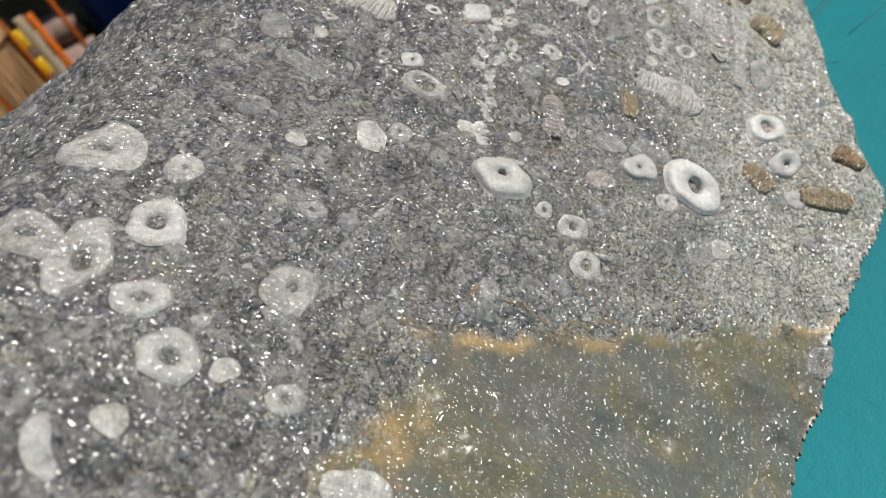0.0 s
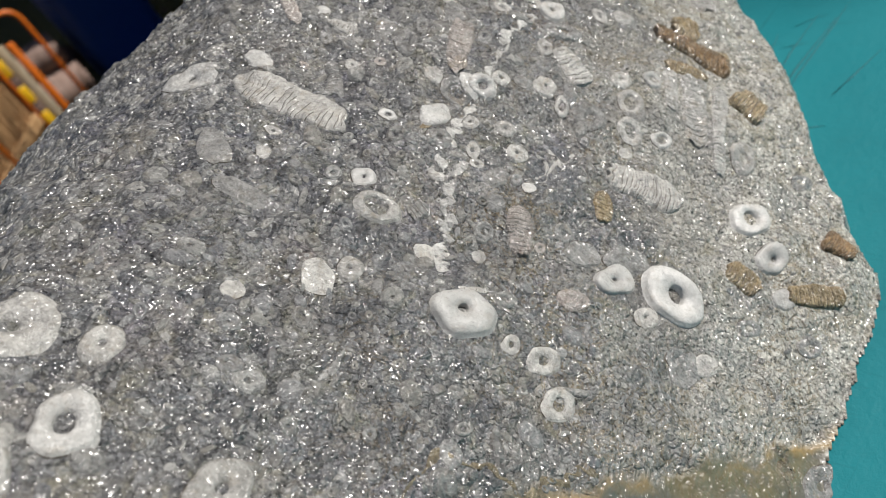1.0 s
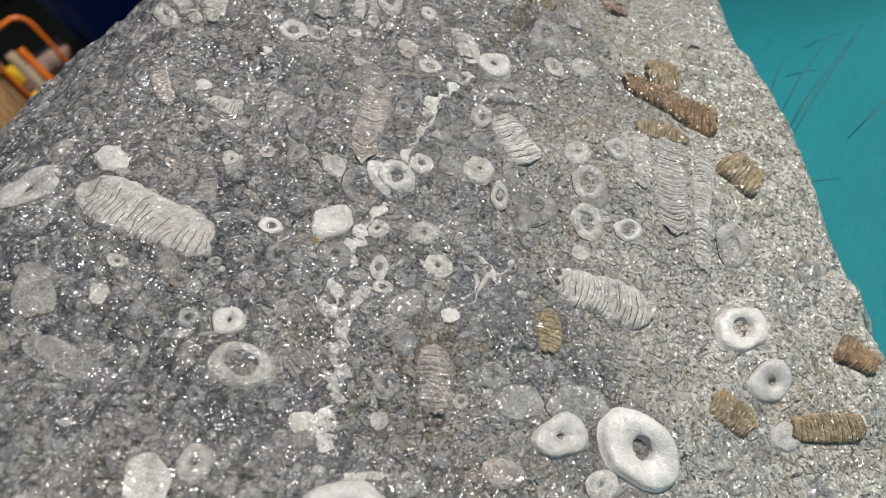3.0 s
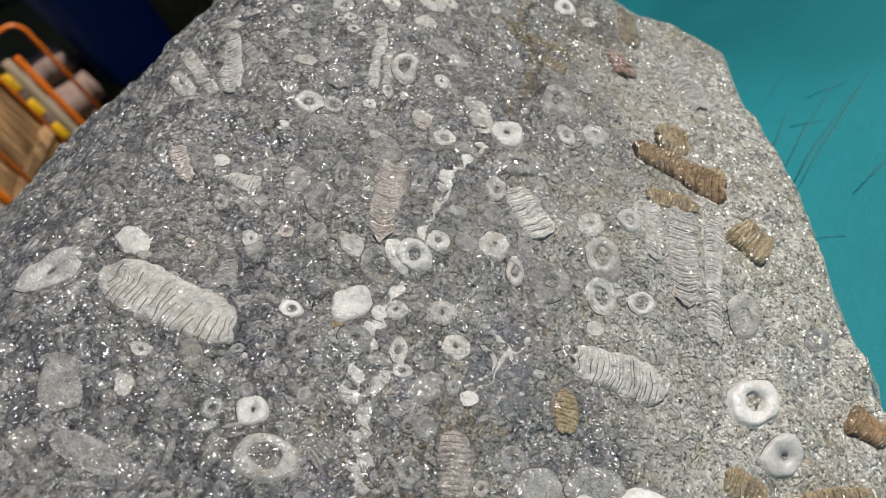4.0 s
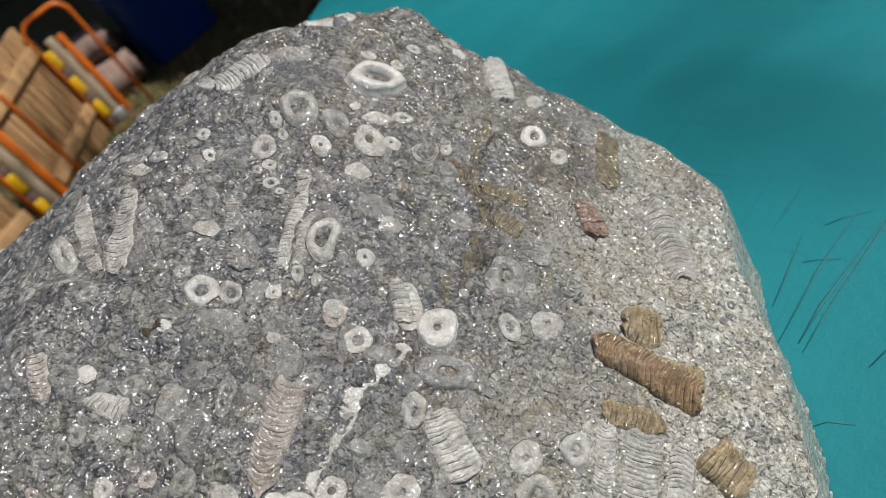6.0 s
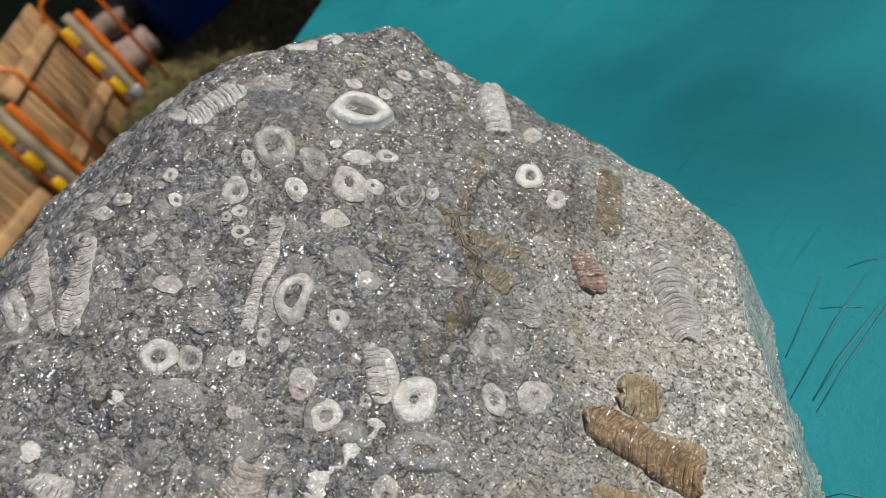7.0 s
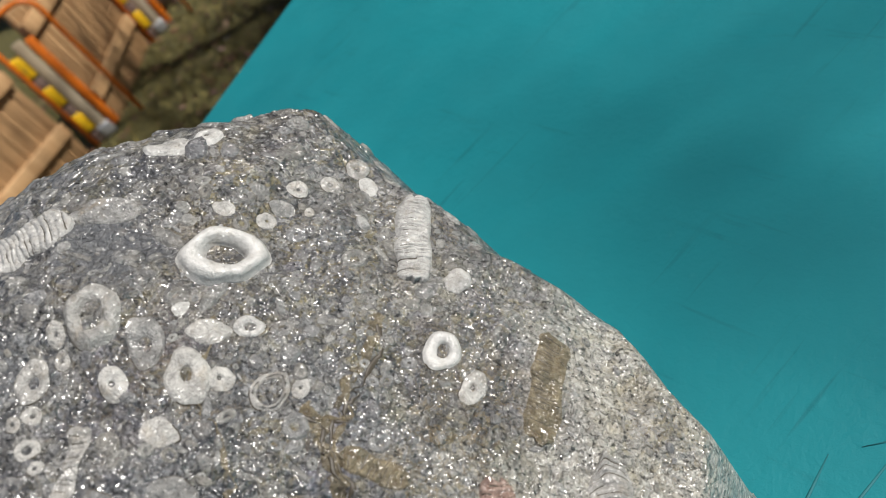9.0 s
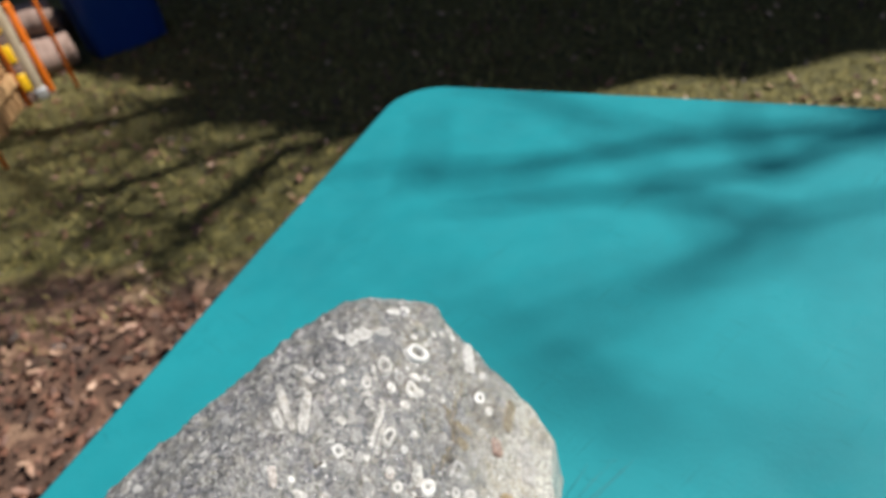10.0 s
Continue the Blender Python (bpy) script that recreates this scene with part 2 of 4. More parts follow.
def make_fossil(name, a, b, stain=(0.3, 0.2, 0.1), stained=0.3, island=False, clean=0.0):
    """Calcite of a fossil: pale, faintly banded, wet-looking, with stained joints."""
    k = Mat(name, rough=0.3)
    rnd = k.random(island)
    n = k.noise(600, 5, 0.65)
    col = k.mix(k.ramp(n, [(0.3, 0.0), (0.7, 1.0)]), a, b)
    col = k.mix(0.85 if island else 0.55, col, k.ramp(rnd, [(0.0, (0.62, 0.62, 0.66)), (0.3, (0.95, 0.9, 0.8)), (0.6, (0.98, 0.98, 1.0)), (0.85, (1.15, 1.13, 1.05)), (1.0, (1.6, 1.58, 1.54))] if island else [(0.0, 0.6), (0.5, 0.95), (1.0, 1.2)]), "MULTIPLY")
    dirt = k.ramp(k.noise(330, 6, 0.7), [(0.52, 0.0), (0.66, 1.0)])
    col = k.mix(k.math("MULTIPLY", dirt, stained * (1 - 0.6 * clean)), col, stain)
    if not island:
        col = k.mix(0.8 - 0.5 * clean, col, k.ramp(k.noise(260, 4, 0.6), [(0.3, 0.6), (0.68, 1.3)]), "MULTIPLY")
    rust = k.ramp(k.noise(140, 5, 0.65, warp=0.8), [(0.6, 0.0), (0.7, 1.0)])
    col = k.mix(k.math("MULTIPLY", rust, 0.0 if island else 0.45 - 0.3 * clean), col, (0.24, 0.165, 0.075))
    crack = k.ramp(k.noise(260, 6, 0.6, warp=1.5), [(0.485, 1.0), (0.497, 0.3), (0.509, 1.0)])
    col = k.mix(0.0 if island else 0.8 - 0.35 * clean, col, crack, "MULTIPLY")
    k.color(col)
    k.rough(k.ramp(k.noise(900, 3), [(0.3, 0.2), (0.7, 0.48)]))
    k.bump(n, 0.001, 0.8 - 0.55 * clean)
    k.bump(k.noise(2400, 3), 0.0003, 0.8 - 0.5 * clean)
    wet(k, 1.0 - 0.75 * clean)
    return k.m


LIME = make_limestone()
CHALK = make_fossil("white_calcite", (0.33, 0.325, 0.312), (0.55, 0.54, 0.52), (0.22, 0.17, 0.11), 0.45, clean=0.6)
GREY = make_fossil("grey_calcite", (0.17, 0.168, 0.166), (0.36, 0.352, 0.336), (0.14, 0.11, 0.075), 0.4)
WHITE = make_fossil("clean_white_calcite", (0.4, 0.394, 0.38), (0.54, 0.532, 0.515), (0.24, 0.18, 0.11), 0.5, clean=1.0)
PALE = make_fossil("pale_calcite", (0.28, 0.272, 0.258), (0.53, 0.515, 0.485), (0.2, 0.15, 0.085), 0.45, clean=0.35)
TAN = make_fossil("tan_calcite", (0.2, 0.15, 0.08), (0.47, 0.37, 0.22), (0.17, 0.1, 0.04), 0.5)
BROWN = make_fossil("brown_calcite", (0.11, 0.068, 0.034), (0.36, 0.235, 0.12), (0.17, 0.08, 0.03), 0.45)
PINK = make_fossil("rosy_calcite", (0.27, 0.237, 0.215), (0.5, 0.455, 0.42), (0.16, 0.09, 0.06), 0.4)
RUST = make_fossil("red_calcite", (0.15, 0.085, 0.066), (0.38, 0.27, 0.22), (0.15, 0.06, 0.03), 0.45)
GRIT = make_fossil("fossil_grit", (0.12, 0.122, 0.126), (0.33, 0.328, 0.32), (0.13, 0.1, 0.065), 0.35, island=True)
STAIN = make_fossil("stained_seam", (0.09, 0.074, 0.048), (0.27, 0.225, 0.145), (0.12, 0.08, 0.04), 0.5)
VEIN = make_fossil("vein_calcite", (0.36, 0.352, 0.335), (0.58, 0.57, 0.545), (0.17, 0.13, 0.08), 0.5, clean=0.3)
SEAM = Mat("dark_seam", (0.05, 0.04, 0.028), 0.5).m


def make_paint():
    k = Mat("teal_paint", rough=0.5, spec=0.2)
    n = k.noise(9, 5, 0.6)
    col = k.ramp(n, [(0.3, (0.0075, 0.152, 0.179)), (0.7, (0.0095, 0.193, 0.223))])
    wear = k.ramp(k.noise(160, 6, 0.7), [(0.62, 0.0), (0.75, 1.0)])
    col = k.mix(k.math("MULTIPLY", wear, 0.35), col, (0.03, 0.2, 0.214))
    # fine scuffs rubbed into the paint, in two directions
    for turn, tall in ((0.42, 0.05), (1.9, 0.08)):
        spun = k.node("ShaderNodeMapping")
        spun.inputs["Rotation"].default_value = (0, 0, turn)
        k.link(k.coords(), spun.inputs["Vector"])
        drawn = k.node("ShaderNodeMapping")
        drawn.inputs["Scale"].default_value = (1, tall, 1)
        k.link(spun.outputs["Vector"], drawn.inputs["Vector"])
        line = k.ramp(k.noise(330, 3, 0.6, drawn.outputs["Vector"]), [(0.62, 0.0), (0.7, 1.0)])
        some = k.ramp(k.noise(16, 3), [(0.45, 0.0), (0.65, 0.5)])
        col = k.mix(k.math("MULTIPLY", line, some), col, (0.006, 0.095, 0.112))
    k.color(col)
    k.rough(k.ramp(k.noise(40, 4), [(0.3, 0.52), (0.7, 0.7)]))
    k.bump(k.noise(240, 5, 0.7), 0.0007, 0.45)
    k.bump(k.noise(14, 3), 0.004, 0.15)
    return k.m


TEAL = make_paint()
SCRATCH = Mat("scratched_paint", (0.0078, 0.126, 0.146), 0.62).m


def make_soil():
    k = Mat("leaf_litter_soil", rough=0.9)
    big = k.noise(1.7, 4, 0.6)
    moss = k.ramp(k.noise(30, 6, 0.7), [(0.3, (0.022, 0.022, 0.006)), (0.55, (0.1, 0.086, 0.02)), (0.75, (0.22, 0.175, 0.05))])
    litter = k.ramp(k.cells(24, "Color"), [(0.0, (0.03, 0.016, 0.01)), (0.4, (0.09, 0.046, 0.028)), (0.7, (0.17, 0.09, 0.056)), (1.0, (0.26, 0.17, 0.11))])
    x = k.math("ADD", k.axis("Y"), k.math("MULTIPLY", k.axis("X"), -0.45))
    side = k.ramp(k.math("ADD", k.math("MULTIPLY", k.math("SUBTRACT", x, 1.35), 0.8), big), [(0.42, 0.0), (0.62, 1.0)])
    k.color(k.mix(side, litter, moss))
    k.bump(k.noise(26, 6, 0.7), 0.03, 0.8)
    return k.m


SOIL = make_soil()


def make_grass():
    k = Mat("moss_blades", rough=0.7)
    k.color(k.ramp(k.random(True), [(0.0, (0.022, 0.022, 0.006)), (0.5, (0.105, 0.09, 0.02)), (1.0, (0.32, 0.26, 0.08))]))
    return k.m


def make_leaf():
    k = Mat("dead_leaves", rough=0.6)
    k.color(k.ramp(k.random(True), [(0.0, (0.022, 0.011, 0.006)), (0.5, (0.095, 0.04, 0.024)), (0.8, (0.2, 0.095, 0.06)), (1.0, (0.4, 0.26, 0.18))]))
    return k.m


def make_wood(name, a, b, rough=0.7):
    k = Mat(name, rough=rough)
    grain = k.noise(30, 5, 0.6, k.coords((1, 1, 0.06)))
    k.color(k.mix(0.5, k.ramp(grain, [(0.3, a), (0.7, b)]), k.ramp(k.noise(6, 4), [(0.3, 0.6), (0.7, 1.1)]), "MULTIPLY"))
    k.bump(grain, 0.002, 0.4)
    return k.m


def make_enamel(name, a, wear=(0.2, 0.1, 0.06)):
    k = Mat(name, a, 0.4)
    k.color(k.mix(k.ramp(k.noise(18, 6, 0.7), [(0.58, 0.0), (0.75, 0.7)]), a, wear))
    k.bump(k.noise(60, 3), 0.001, 0.2)
    return k.m


ORANGE = make_enamel("orange_enamel", (0.72, 0.17, 0.012))
YELLOW = make_enamel("yellow_paint", (0.75, 0.45, 0.01))
BLUE = make_enamel("blue_plastic", (0.008, 0.05, 0.3), (0.015, 0.09, 0.4))
CREAM = make_wood("cream_plank", (0.32, 0.24, 0.14), (0.6, 0.5, 0.36))
SLAT = make_wood("tan_slat", (0.36, 0.2, 0.085), (0.6, 0.38, 0.19))
WORN = make_wood("weathered_wood", (0.13, 0.08, 0.06), (0.33, 0.23, 0.19), 0.85)
BARK = make_wood("bark", (0.05, 0.04, 0.03), (0.14, 0.11, 0.085), 0.9)
STEEL = Mat("dull_steel", (0.45, 0.45, 0.46), 0.45, 0.6).m


# ---- mesh tools ----
def part(name, bm, material, parent=None, label=""):
    me = bpy.data.meshes.new(name)
    bm.to_mesh(me)
    bm.free()
    me.materials.append(material)
    for f in me.polygons:
        f.use_smooth = True
    ob = new(name, me)
    if parent is not None:
        ob.parent = parent
    return tagged(ob, label)


def thing(name, x, y, z, rz=0.0, **tags):
    ob = new(name)
    ob.matrix_world = pose(x, y, z, 0, 0, rz)
    return tagged(ob, **tags)


def box(bm, cx, cy, cz, sx, sy, sz, bevel=0.0, turn=None):
    r = bmesh.ops.create_cube(bm, size=1.0)
    m = Matrix.Translation((cx, cy, cz)) @ (turn or Matrix.Identity(4)) @ Matrix.Diagonal((sx, sy, sz, 1))
    bmesh.ops.transform(bm, matrix=m, verts=r["verts"])
    if bevel:
        es = list({e for v in r["verts"] for e in v.link_edges})
        bmesh.ops.bevel(bm, geom=es, offset=bevel, segments=2, profile=0.5, affect="EDGES")
    return bm


def tube(bm, points, radii, sides=10, caps=True):
    """A tube along points, with a radius at each."""
    pts = [Vector(p) for p in points]
    rings = []
    up = Vector((0.13, 0.31, 0.94))
    for i, p in enumerate(pts):
        d = (pts[min(i + 1, len(pts) - 1)] - pts[max(i - 1, 0)]).normalized()
        a = d.cross(up)
        if a.length < 0.05:
            a = d.cross(Vector((1, 0.2, 0)))
        a.normalize()
        b = d.cross(a)
        r = radii if isinstance(radii, (int, float)) else radii[i]
        rings.append([bm.verts.new(p + (a * math.cos(q) + b * math.sin(q)) * r) for q in (2 * math.pi * j / sides for j in range(sides))])
    for u, v in zip(rings, rings[1:]):
        for j in range(sides):
            bm.faces.new((u[j], u[(j + 1) % sides], v[(j + 1) % sides], v[j]))
    if caps:
        bm.faces.new(rings[0][::-1])
        bm.faces.new(rings[-1])
    return bm


def lattice(seed):
    return np.random.RandomState(seed).rand(64, 64)


def vnoise(x, y, cell, seed):
    """Smooth value noise from -1 to 1 on arrays."""
    g = lattice(seed)
    u, v = np.asarray(x, float) / cell + 1000.3, np.asarray(y, float) / cell + 1000.7
    i, j = np.floor(u).astype(int), np.floor(v).astype(int)
    a, b = u - i, v - j
    a, b = a * a * (3 - 2 * a), b * b * (3 - 2 * b)
    q = lambda m, n: g[m % 64, n % 64]
    return 2 * ((q(i, j) * (1 - a) + q(i + 1, j) * a) * (1 - b) + (q(i, j + 1) * (1 - a) + q(i + 1, j + 1) * a) * b) - 1


# ---- the boulder's form: a gently curved top cut by worn facets ----
TOP = 0.75
CURVE = [0.84699, -0.07417, 0.00599, -0.02823, 0.00035, -0.00485, 0.01608, 0.01829, -0.01296, -0.00843]
FACETS = [
    (1.01919, 0.17542, -0.05075),
    (0.94171, 0.01695, -0.07620),
    (1.37806, 0.06682, -0.40514),
    (2.59980, -1.15656, -1.21463),
    (2.68534, -2.07012, -0.64163),
    (2.60576, -1.76638, 0.25610),
    (3.03432, -1.83653, 0.55545),
    (0.87473, 0.00872, -0.00313),
    (1.43463, -0.22382, -0.51197),
    (1.65750, 0.00000, 0.35000),
]


def smooth_height(x, y):
    u, v = (np.asarray(x, float) - 0.03) * 10, (np.asarray(y, float) + 0.04) * 10
    c = CURVE
    z = [c[0] + c[1] * u + c[2] * v + c[3] * u * u + c[4] * u * v + c[5] * v * v + c[6] * u**3 + c[7] * u * u * v + c[8] * u * v * v + c[9] * v**3]
    z += [a + b * u + d * v for a, b, d in FACETS]
    z = np.stack(np.broadcast_arrays(*z))
    m = z.min(0)
    return m - 0.003 * np.log(np.exp(-(z - m) / 0.003).sum(0))


def mud(x, y):
    """1 where the broken near end bares smooth olive mudstone, and in pockets of fine grey mud."""
    x, y = np.asarray(x, float), np.asarray(y, float)
    s = np.minimum(-0.163 + (x - 0.061) * 0.94 - y, (x - 0.050) * 0.8) + 0.004 * vnoise(x, y, 0.009, 21)
    return np.clip(s / 0.003, 0, 1)


def rock_height(x, y):
    wx = 0.0011 * vnoise(x, y, 0.006, 11) + 0.0018 * vnoise(x, y, 0.02, 12)
    wy = 0.0011 * vnoise(x, y, 0.006, 13) + 0.0018 * vnoise(x, y, 0.02, 14)
    z = smooth_height(x + wx, y + wy) - 0.0016 * mud(x, y)
    z = z + 0.0009 * vnoise(x, y, 0.017, 1) + 0.0008 * vnoise(x, y, 0.007, 2) + 0.0005 * vnoise(x, y, 0.0034, 3)
    return z + 0.00028 * vnoise(x, y, 0.0019, 4)


def build_rock():
    step = 0.00075
    xs, ys = np.arange(-0.17, 0.16, step), np.arange(-0.30, 0.14, step)
    gx, gy = np.meshgrid(xs, ys, indexing="ij")
    z = rock_height(gx, gy)
    low = z < TOP + 0.0012
    z = np.where(low, TOP + 0.0012, z)
    n, m = z.shape
    keep = ~(low[:-1, :-1] & low[1:, :-1] & low[:-1, 1:] & low[1:, 1:])
    idx = np.arange(n * m).reshape(n, m)
    quads = np.stack([idx[:-1, :-1], idx[1:, :-1], idx[1:, 1:], idx[:-1, 1:]], -1)[keep]
    used = np.unique(quads)
    order = np.zeros(n * m, int)
    order[used] = np.arange(len(used))
    top = np.stack([gx, gy, z], -1).reshape(-1, 3)[used]
    foot = top.copy()
    foot[:, 2] = TOP + 0.0004
    q = order[quads]
    coarse = np.concatenate([q, q[:, ::-1] + len(used)])
    me = bpy.data.meshes.new("boulder")
    me.from_pydata(np.concatenate([top, foot]).tolist(), [], coarse.tolist())
    me.materials.append(LIME)
    me.polygons.foreach_set("use_smooth", [True] * len(me.polygons))
    ob = new("boulder", me)
    return tagged(ob, "wet grey limestone boulder packed with crinoid fossils, on a teal table", "rock")


boulder = build_rock()


def frame_at(x, y):
    """Where a fossil sits on the boulder: place and axes (along, across, out)."""
    e = 0.002
    z = float(rock_height(x, y))
    n = Vector((float(smooth_height(x - e, y) - smooth_height(x + e, y)) / (2 * e), float(smooth_height(x, y - e) - smooth_height(x, y + e)) / (2 * e), 1)).normalized()
    return Vector((x, y, z)), n


# ---- fossils ----
HELD = []


def drape(cx, cy, u, v, off):
    """Points at u, v (metres, in the slope at cx, cy) laid on the boulder, off metres proud."""
    p, n = frame_at(cx, cy)
    ax = (Vector((1, 0, 0)) - n * n.x).normalized()
    ay = n.cross(ax)
    x, y = cx + ax.x * u + ay.x * v, cy + ax.y * u + ay.y * v
    z = rock_height(x, y)
    return np.stack([x + n.x * off, y + n.y * off, z + n.z * off], -1)


def shell(name, pts, material, closed, cap, label="", seams=()):
    """A mesh part from a grid of points: rows of rings (closed) or strips."""
    n, m = pts.shape[:2]
    faces = []
    for i in range(n - 1):
        for j in range(m if closed else m - 1):
            k = (j + 1) % m
            faces.append((i * m + k, i * m + j, (i + 1) * m + j, (i + 1) * m + k))
    if cap:
        faces.append(tuple(range(m)))
    me = bpy.data.meshes.new(name)
    me.from_pydata(pts.reshape(-1, 3).tolist(), [], faces)
    me.materials.append(material)
    me.materials.append(SEAM)
    me.polygons.foreach_set("use_smooth", [True] * len(me.polygons))
    per = m if closed else m - 1
    slots = [0] * len(faces)
    for i, lo, hi in seams:
        lo, hi = int(lo * per), int(hi * per)
        slots[i * per + lo:i * per + hi] = [1] * (hi - lo)
    me.polygons.foreach_set("material_index", slots)
    ob = new(name, me)
    ob.parent = boulder
    return tagged(ob, label)


def wobble(th, seed, amount):
    r = np.random.RandomState(seed)
    out = np.zeros_like(th)
    for k in range(2, 8):
        out += r.uniform(-1, 1) / k * np.cos(k * th + r.uniform(0, 6.28))
    return 1 + amount * out


def disc(x, y, a, b, turn, hole, material, rise):
    """A columnal seen on its face: half axes in mm, the turn of the long one in the slope, the lumen's share, and how proud it is."""
    seed = len(HELD) + 7
    HELD.append((x, y, 0.001 * math.sqrt(a * b)))
    m = 40 if a > 3 else 26
    th = np.arange(m) * 2 * math.pi / m
    r = np.random.RandomState(seed)
    w = wobble(th, seed, 0.12 if hole > 0 else 0.18)
    inner = wobble(th, seed + 500, 0.12)
    up = 0.0005 * rise * math.sqrt(a * b / 9) * (1.15 if a * b > 20 else 1.0)
    crown = 1 + 0.16 * np.cos(th * r.randint(9, 17) + 1.0) * (0.6 + 0.4 * np.cos(2 * th))
    if hole > 0:
        rows = [(hole * 0.78 * inner, -0.0004 + 0 * th), (hole * inner, 0.25 * up + 0 * th), (hole * inner * 1.08 + 0.02, 0.85 * up + 0 * th), (0.5 * hole + 0.5, up * (0.95 + 0.05 * crown)), (0.86 * w, up * (0.9 + 0.1 * crown)), (0.98 * w, 0.6 * up + 0 * th), (1.02 * w, 0.00012 + 0 * th), (1.02 * w + 0.00018 / (0.001 * a), 0.00004 + 0 * th), (1.06 * w + 0.0003 / (0.001 * a), -0.0005 + 0 * th)]
    else:
        rows = [(0.08, 0.9 * up + 0 * th), (0.35 * w, up * (0.9 + 0.15 * crown)), (0.62 * w, up * (0.92 + 0.1 * crown)), (0.85 * w, up * (0.8 + 0.1 * crown)), (0.97 * w, 0.5 * up + 0 * th), (1.01 * w, 0.00012 + 0 * th), (1.01 * w + 0.00018 / (0.001 * a), 0.00004 + 0 * th), (1.05 * w + 0.0003 / (0.001 * a), -0.0005 + 0 * th)]
    ca, sa = math.cos(radians(turn)), math.sin(radians(turn))
    grid = []
    ox, oy = r.uniform(-0.12, 0.12, 2) * (1 - hole)
    for k, (q, off) in enumerate(rows):
        f = 1 - k / (len(rows) - 1)
        u, v = 0.001 * a * (q * np.cos(th) + ox * f), 0.001 * b * (q * np.sin(th) + oy * f)
        grid.append(drape(x, y, ca * u - sa * v, sa * u + ca * v, off))
    a0 = r.uniform(0, 0.5)
    return shell("fossil_ring" if hole > 0 else "fossil_plate", np.stack(grid), material, True, hole == 0, seams=[(len(rows) - 3, a0, a0 + 0.2), (len(rows) - 2, a0 * 0.8, a0 * 0.8 + 0.42)])


def stem(x0, y0, x1, y1, w, material, rise):
    """A length of stem lying in the rock, ribbed by its stacked columnals; w is its width in mm."""
    seed = len(HELD) + 31
    r = np.random.RandomState(seed)
    mx, my = (x0 + x1) / 2, (y0 + y1) / 2
    p, n = frame_at(mx, my)
    ax = (Vector((1, 0, 0)) - n * n.x).normalized()
    ay = n.cross(ax)
    d = Vector((x1, y1, float(smooth_height(x1, y1)))) - Vector((x0, y0, float(smooth_height(x0, y0))))
    du, dv = d.dot(ax), d.dot(ay)
    length = math.hypot(du, dv)
    du, dv = du / length, dv / length
    half = 0.0005 * w
    for k in range(5):
        f = (k + 0.5) / 5
        HELD.append((x0 + (x1 - x0) * f, y0 + (y1 - y0) * f, half * 0.9))
    ribs = max(4, int(length / max(0.0009, 0.115 * half * 2)))
    cuts = np.cumsum(r.uniform(0.6, 1.4, ribs))
    cuts = np.concatenate([[0], cuts / cuts[-1]])
    s, g = [], []
    for i in range(ribs):
        a, b = cuts[i], cuts[i + 1]
        tall = r.uniform(0.82, 1.08)
        for f, q in ((0.08, 0.76), (0.22, 0.97), (0.5, 1.0), (0.78, 0.97), (0.93, 0.76)):
            s.append(a + (b - a) * f)
            g.append(q * tall)
    s, g = np.array([0.0] + s + [1.0]), np.array([0.3] + g + [0.3])
    c = np.linspace(-1, 1, 17)
    high = min(0.0021, half * 0.55) * rise
    skew = r.uniform(-0.6, 0.6) * min(1.0, length / (6 * half)) ** 2
    width = half * (1 + 0.14 * vnoise(s * 4, s * 0 + seed, 1.0, 40) + 0.03 * (g - 0.9))
    width = width * np.maximum(0.5, (1 - np.abs(2 * s - 1) ** (14 if length > 5.5 * half or rise >= 0.9 else 5)) ** 0.4) * (1 + r.uniform(-0.14, 0.14) * (2 * s - 1))
    U = (s[:, None] - 0.5) * length + skew * half * c[None, :] ** 2 + 0.06 * half * vnoise(c[None, :] * 2 + seed, s[:, None] * 9, 1.0, 41)
    U = U + (np.abs(2 * s[:, None] - 1) ** 6) * np.sign(s[:, None] - 0.5) * 0.2 * half * vnoise(c[None, :] * 2.2 + 3.1 * seed, s[:, None] * 2, 1.0, 43)
    V = width[:, None] * c[None, :] * (1 + 0.09 * vnoise(s[:, None] * length / 0.0016, np.sign(c[None, :]) * 3 + seed, 1.0, 44))
    off = high * (1 - c[None, :] ** 4) ** 0.6 * g[:, None] - 0.0004 * (np.abs(c[None, :]) > 0.99)
    off = off + high * (0.1 * vnoise(U / 0.0012, V / 0.0012, 1.0, 42) + 0.22 * vnoise(U / 0.0045 + seed, V / 0.003, 1.0, 45)) * (1 - c[None, :] ** 6)
    off[0], off[-1] = -0.0005, -0.0005
    return shell("fossil_stem", drape(mx, my, U * du - V * dv, U * dv + V * du, off), material, False, False, seams=[(5 * i, lo, lo + r.uniform(0.25, 0.7)) for i in range(1, ribs) for lo in (r.uniform(0, 0.3),) if r.rand() < 0.85])


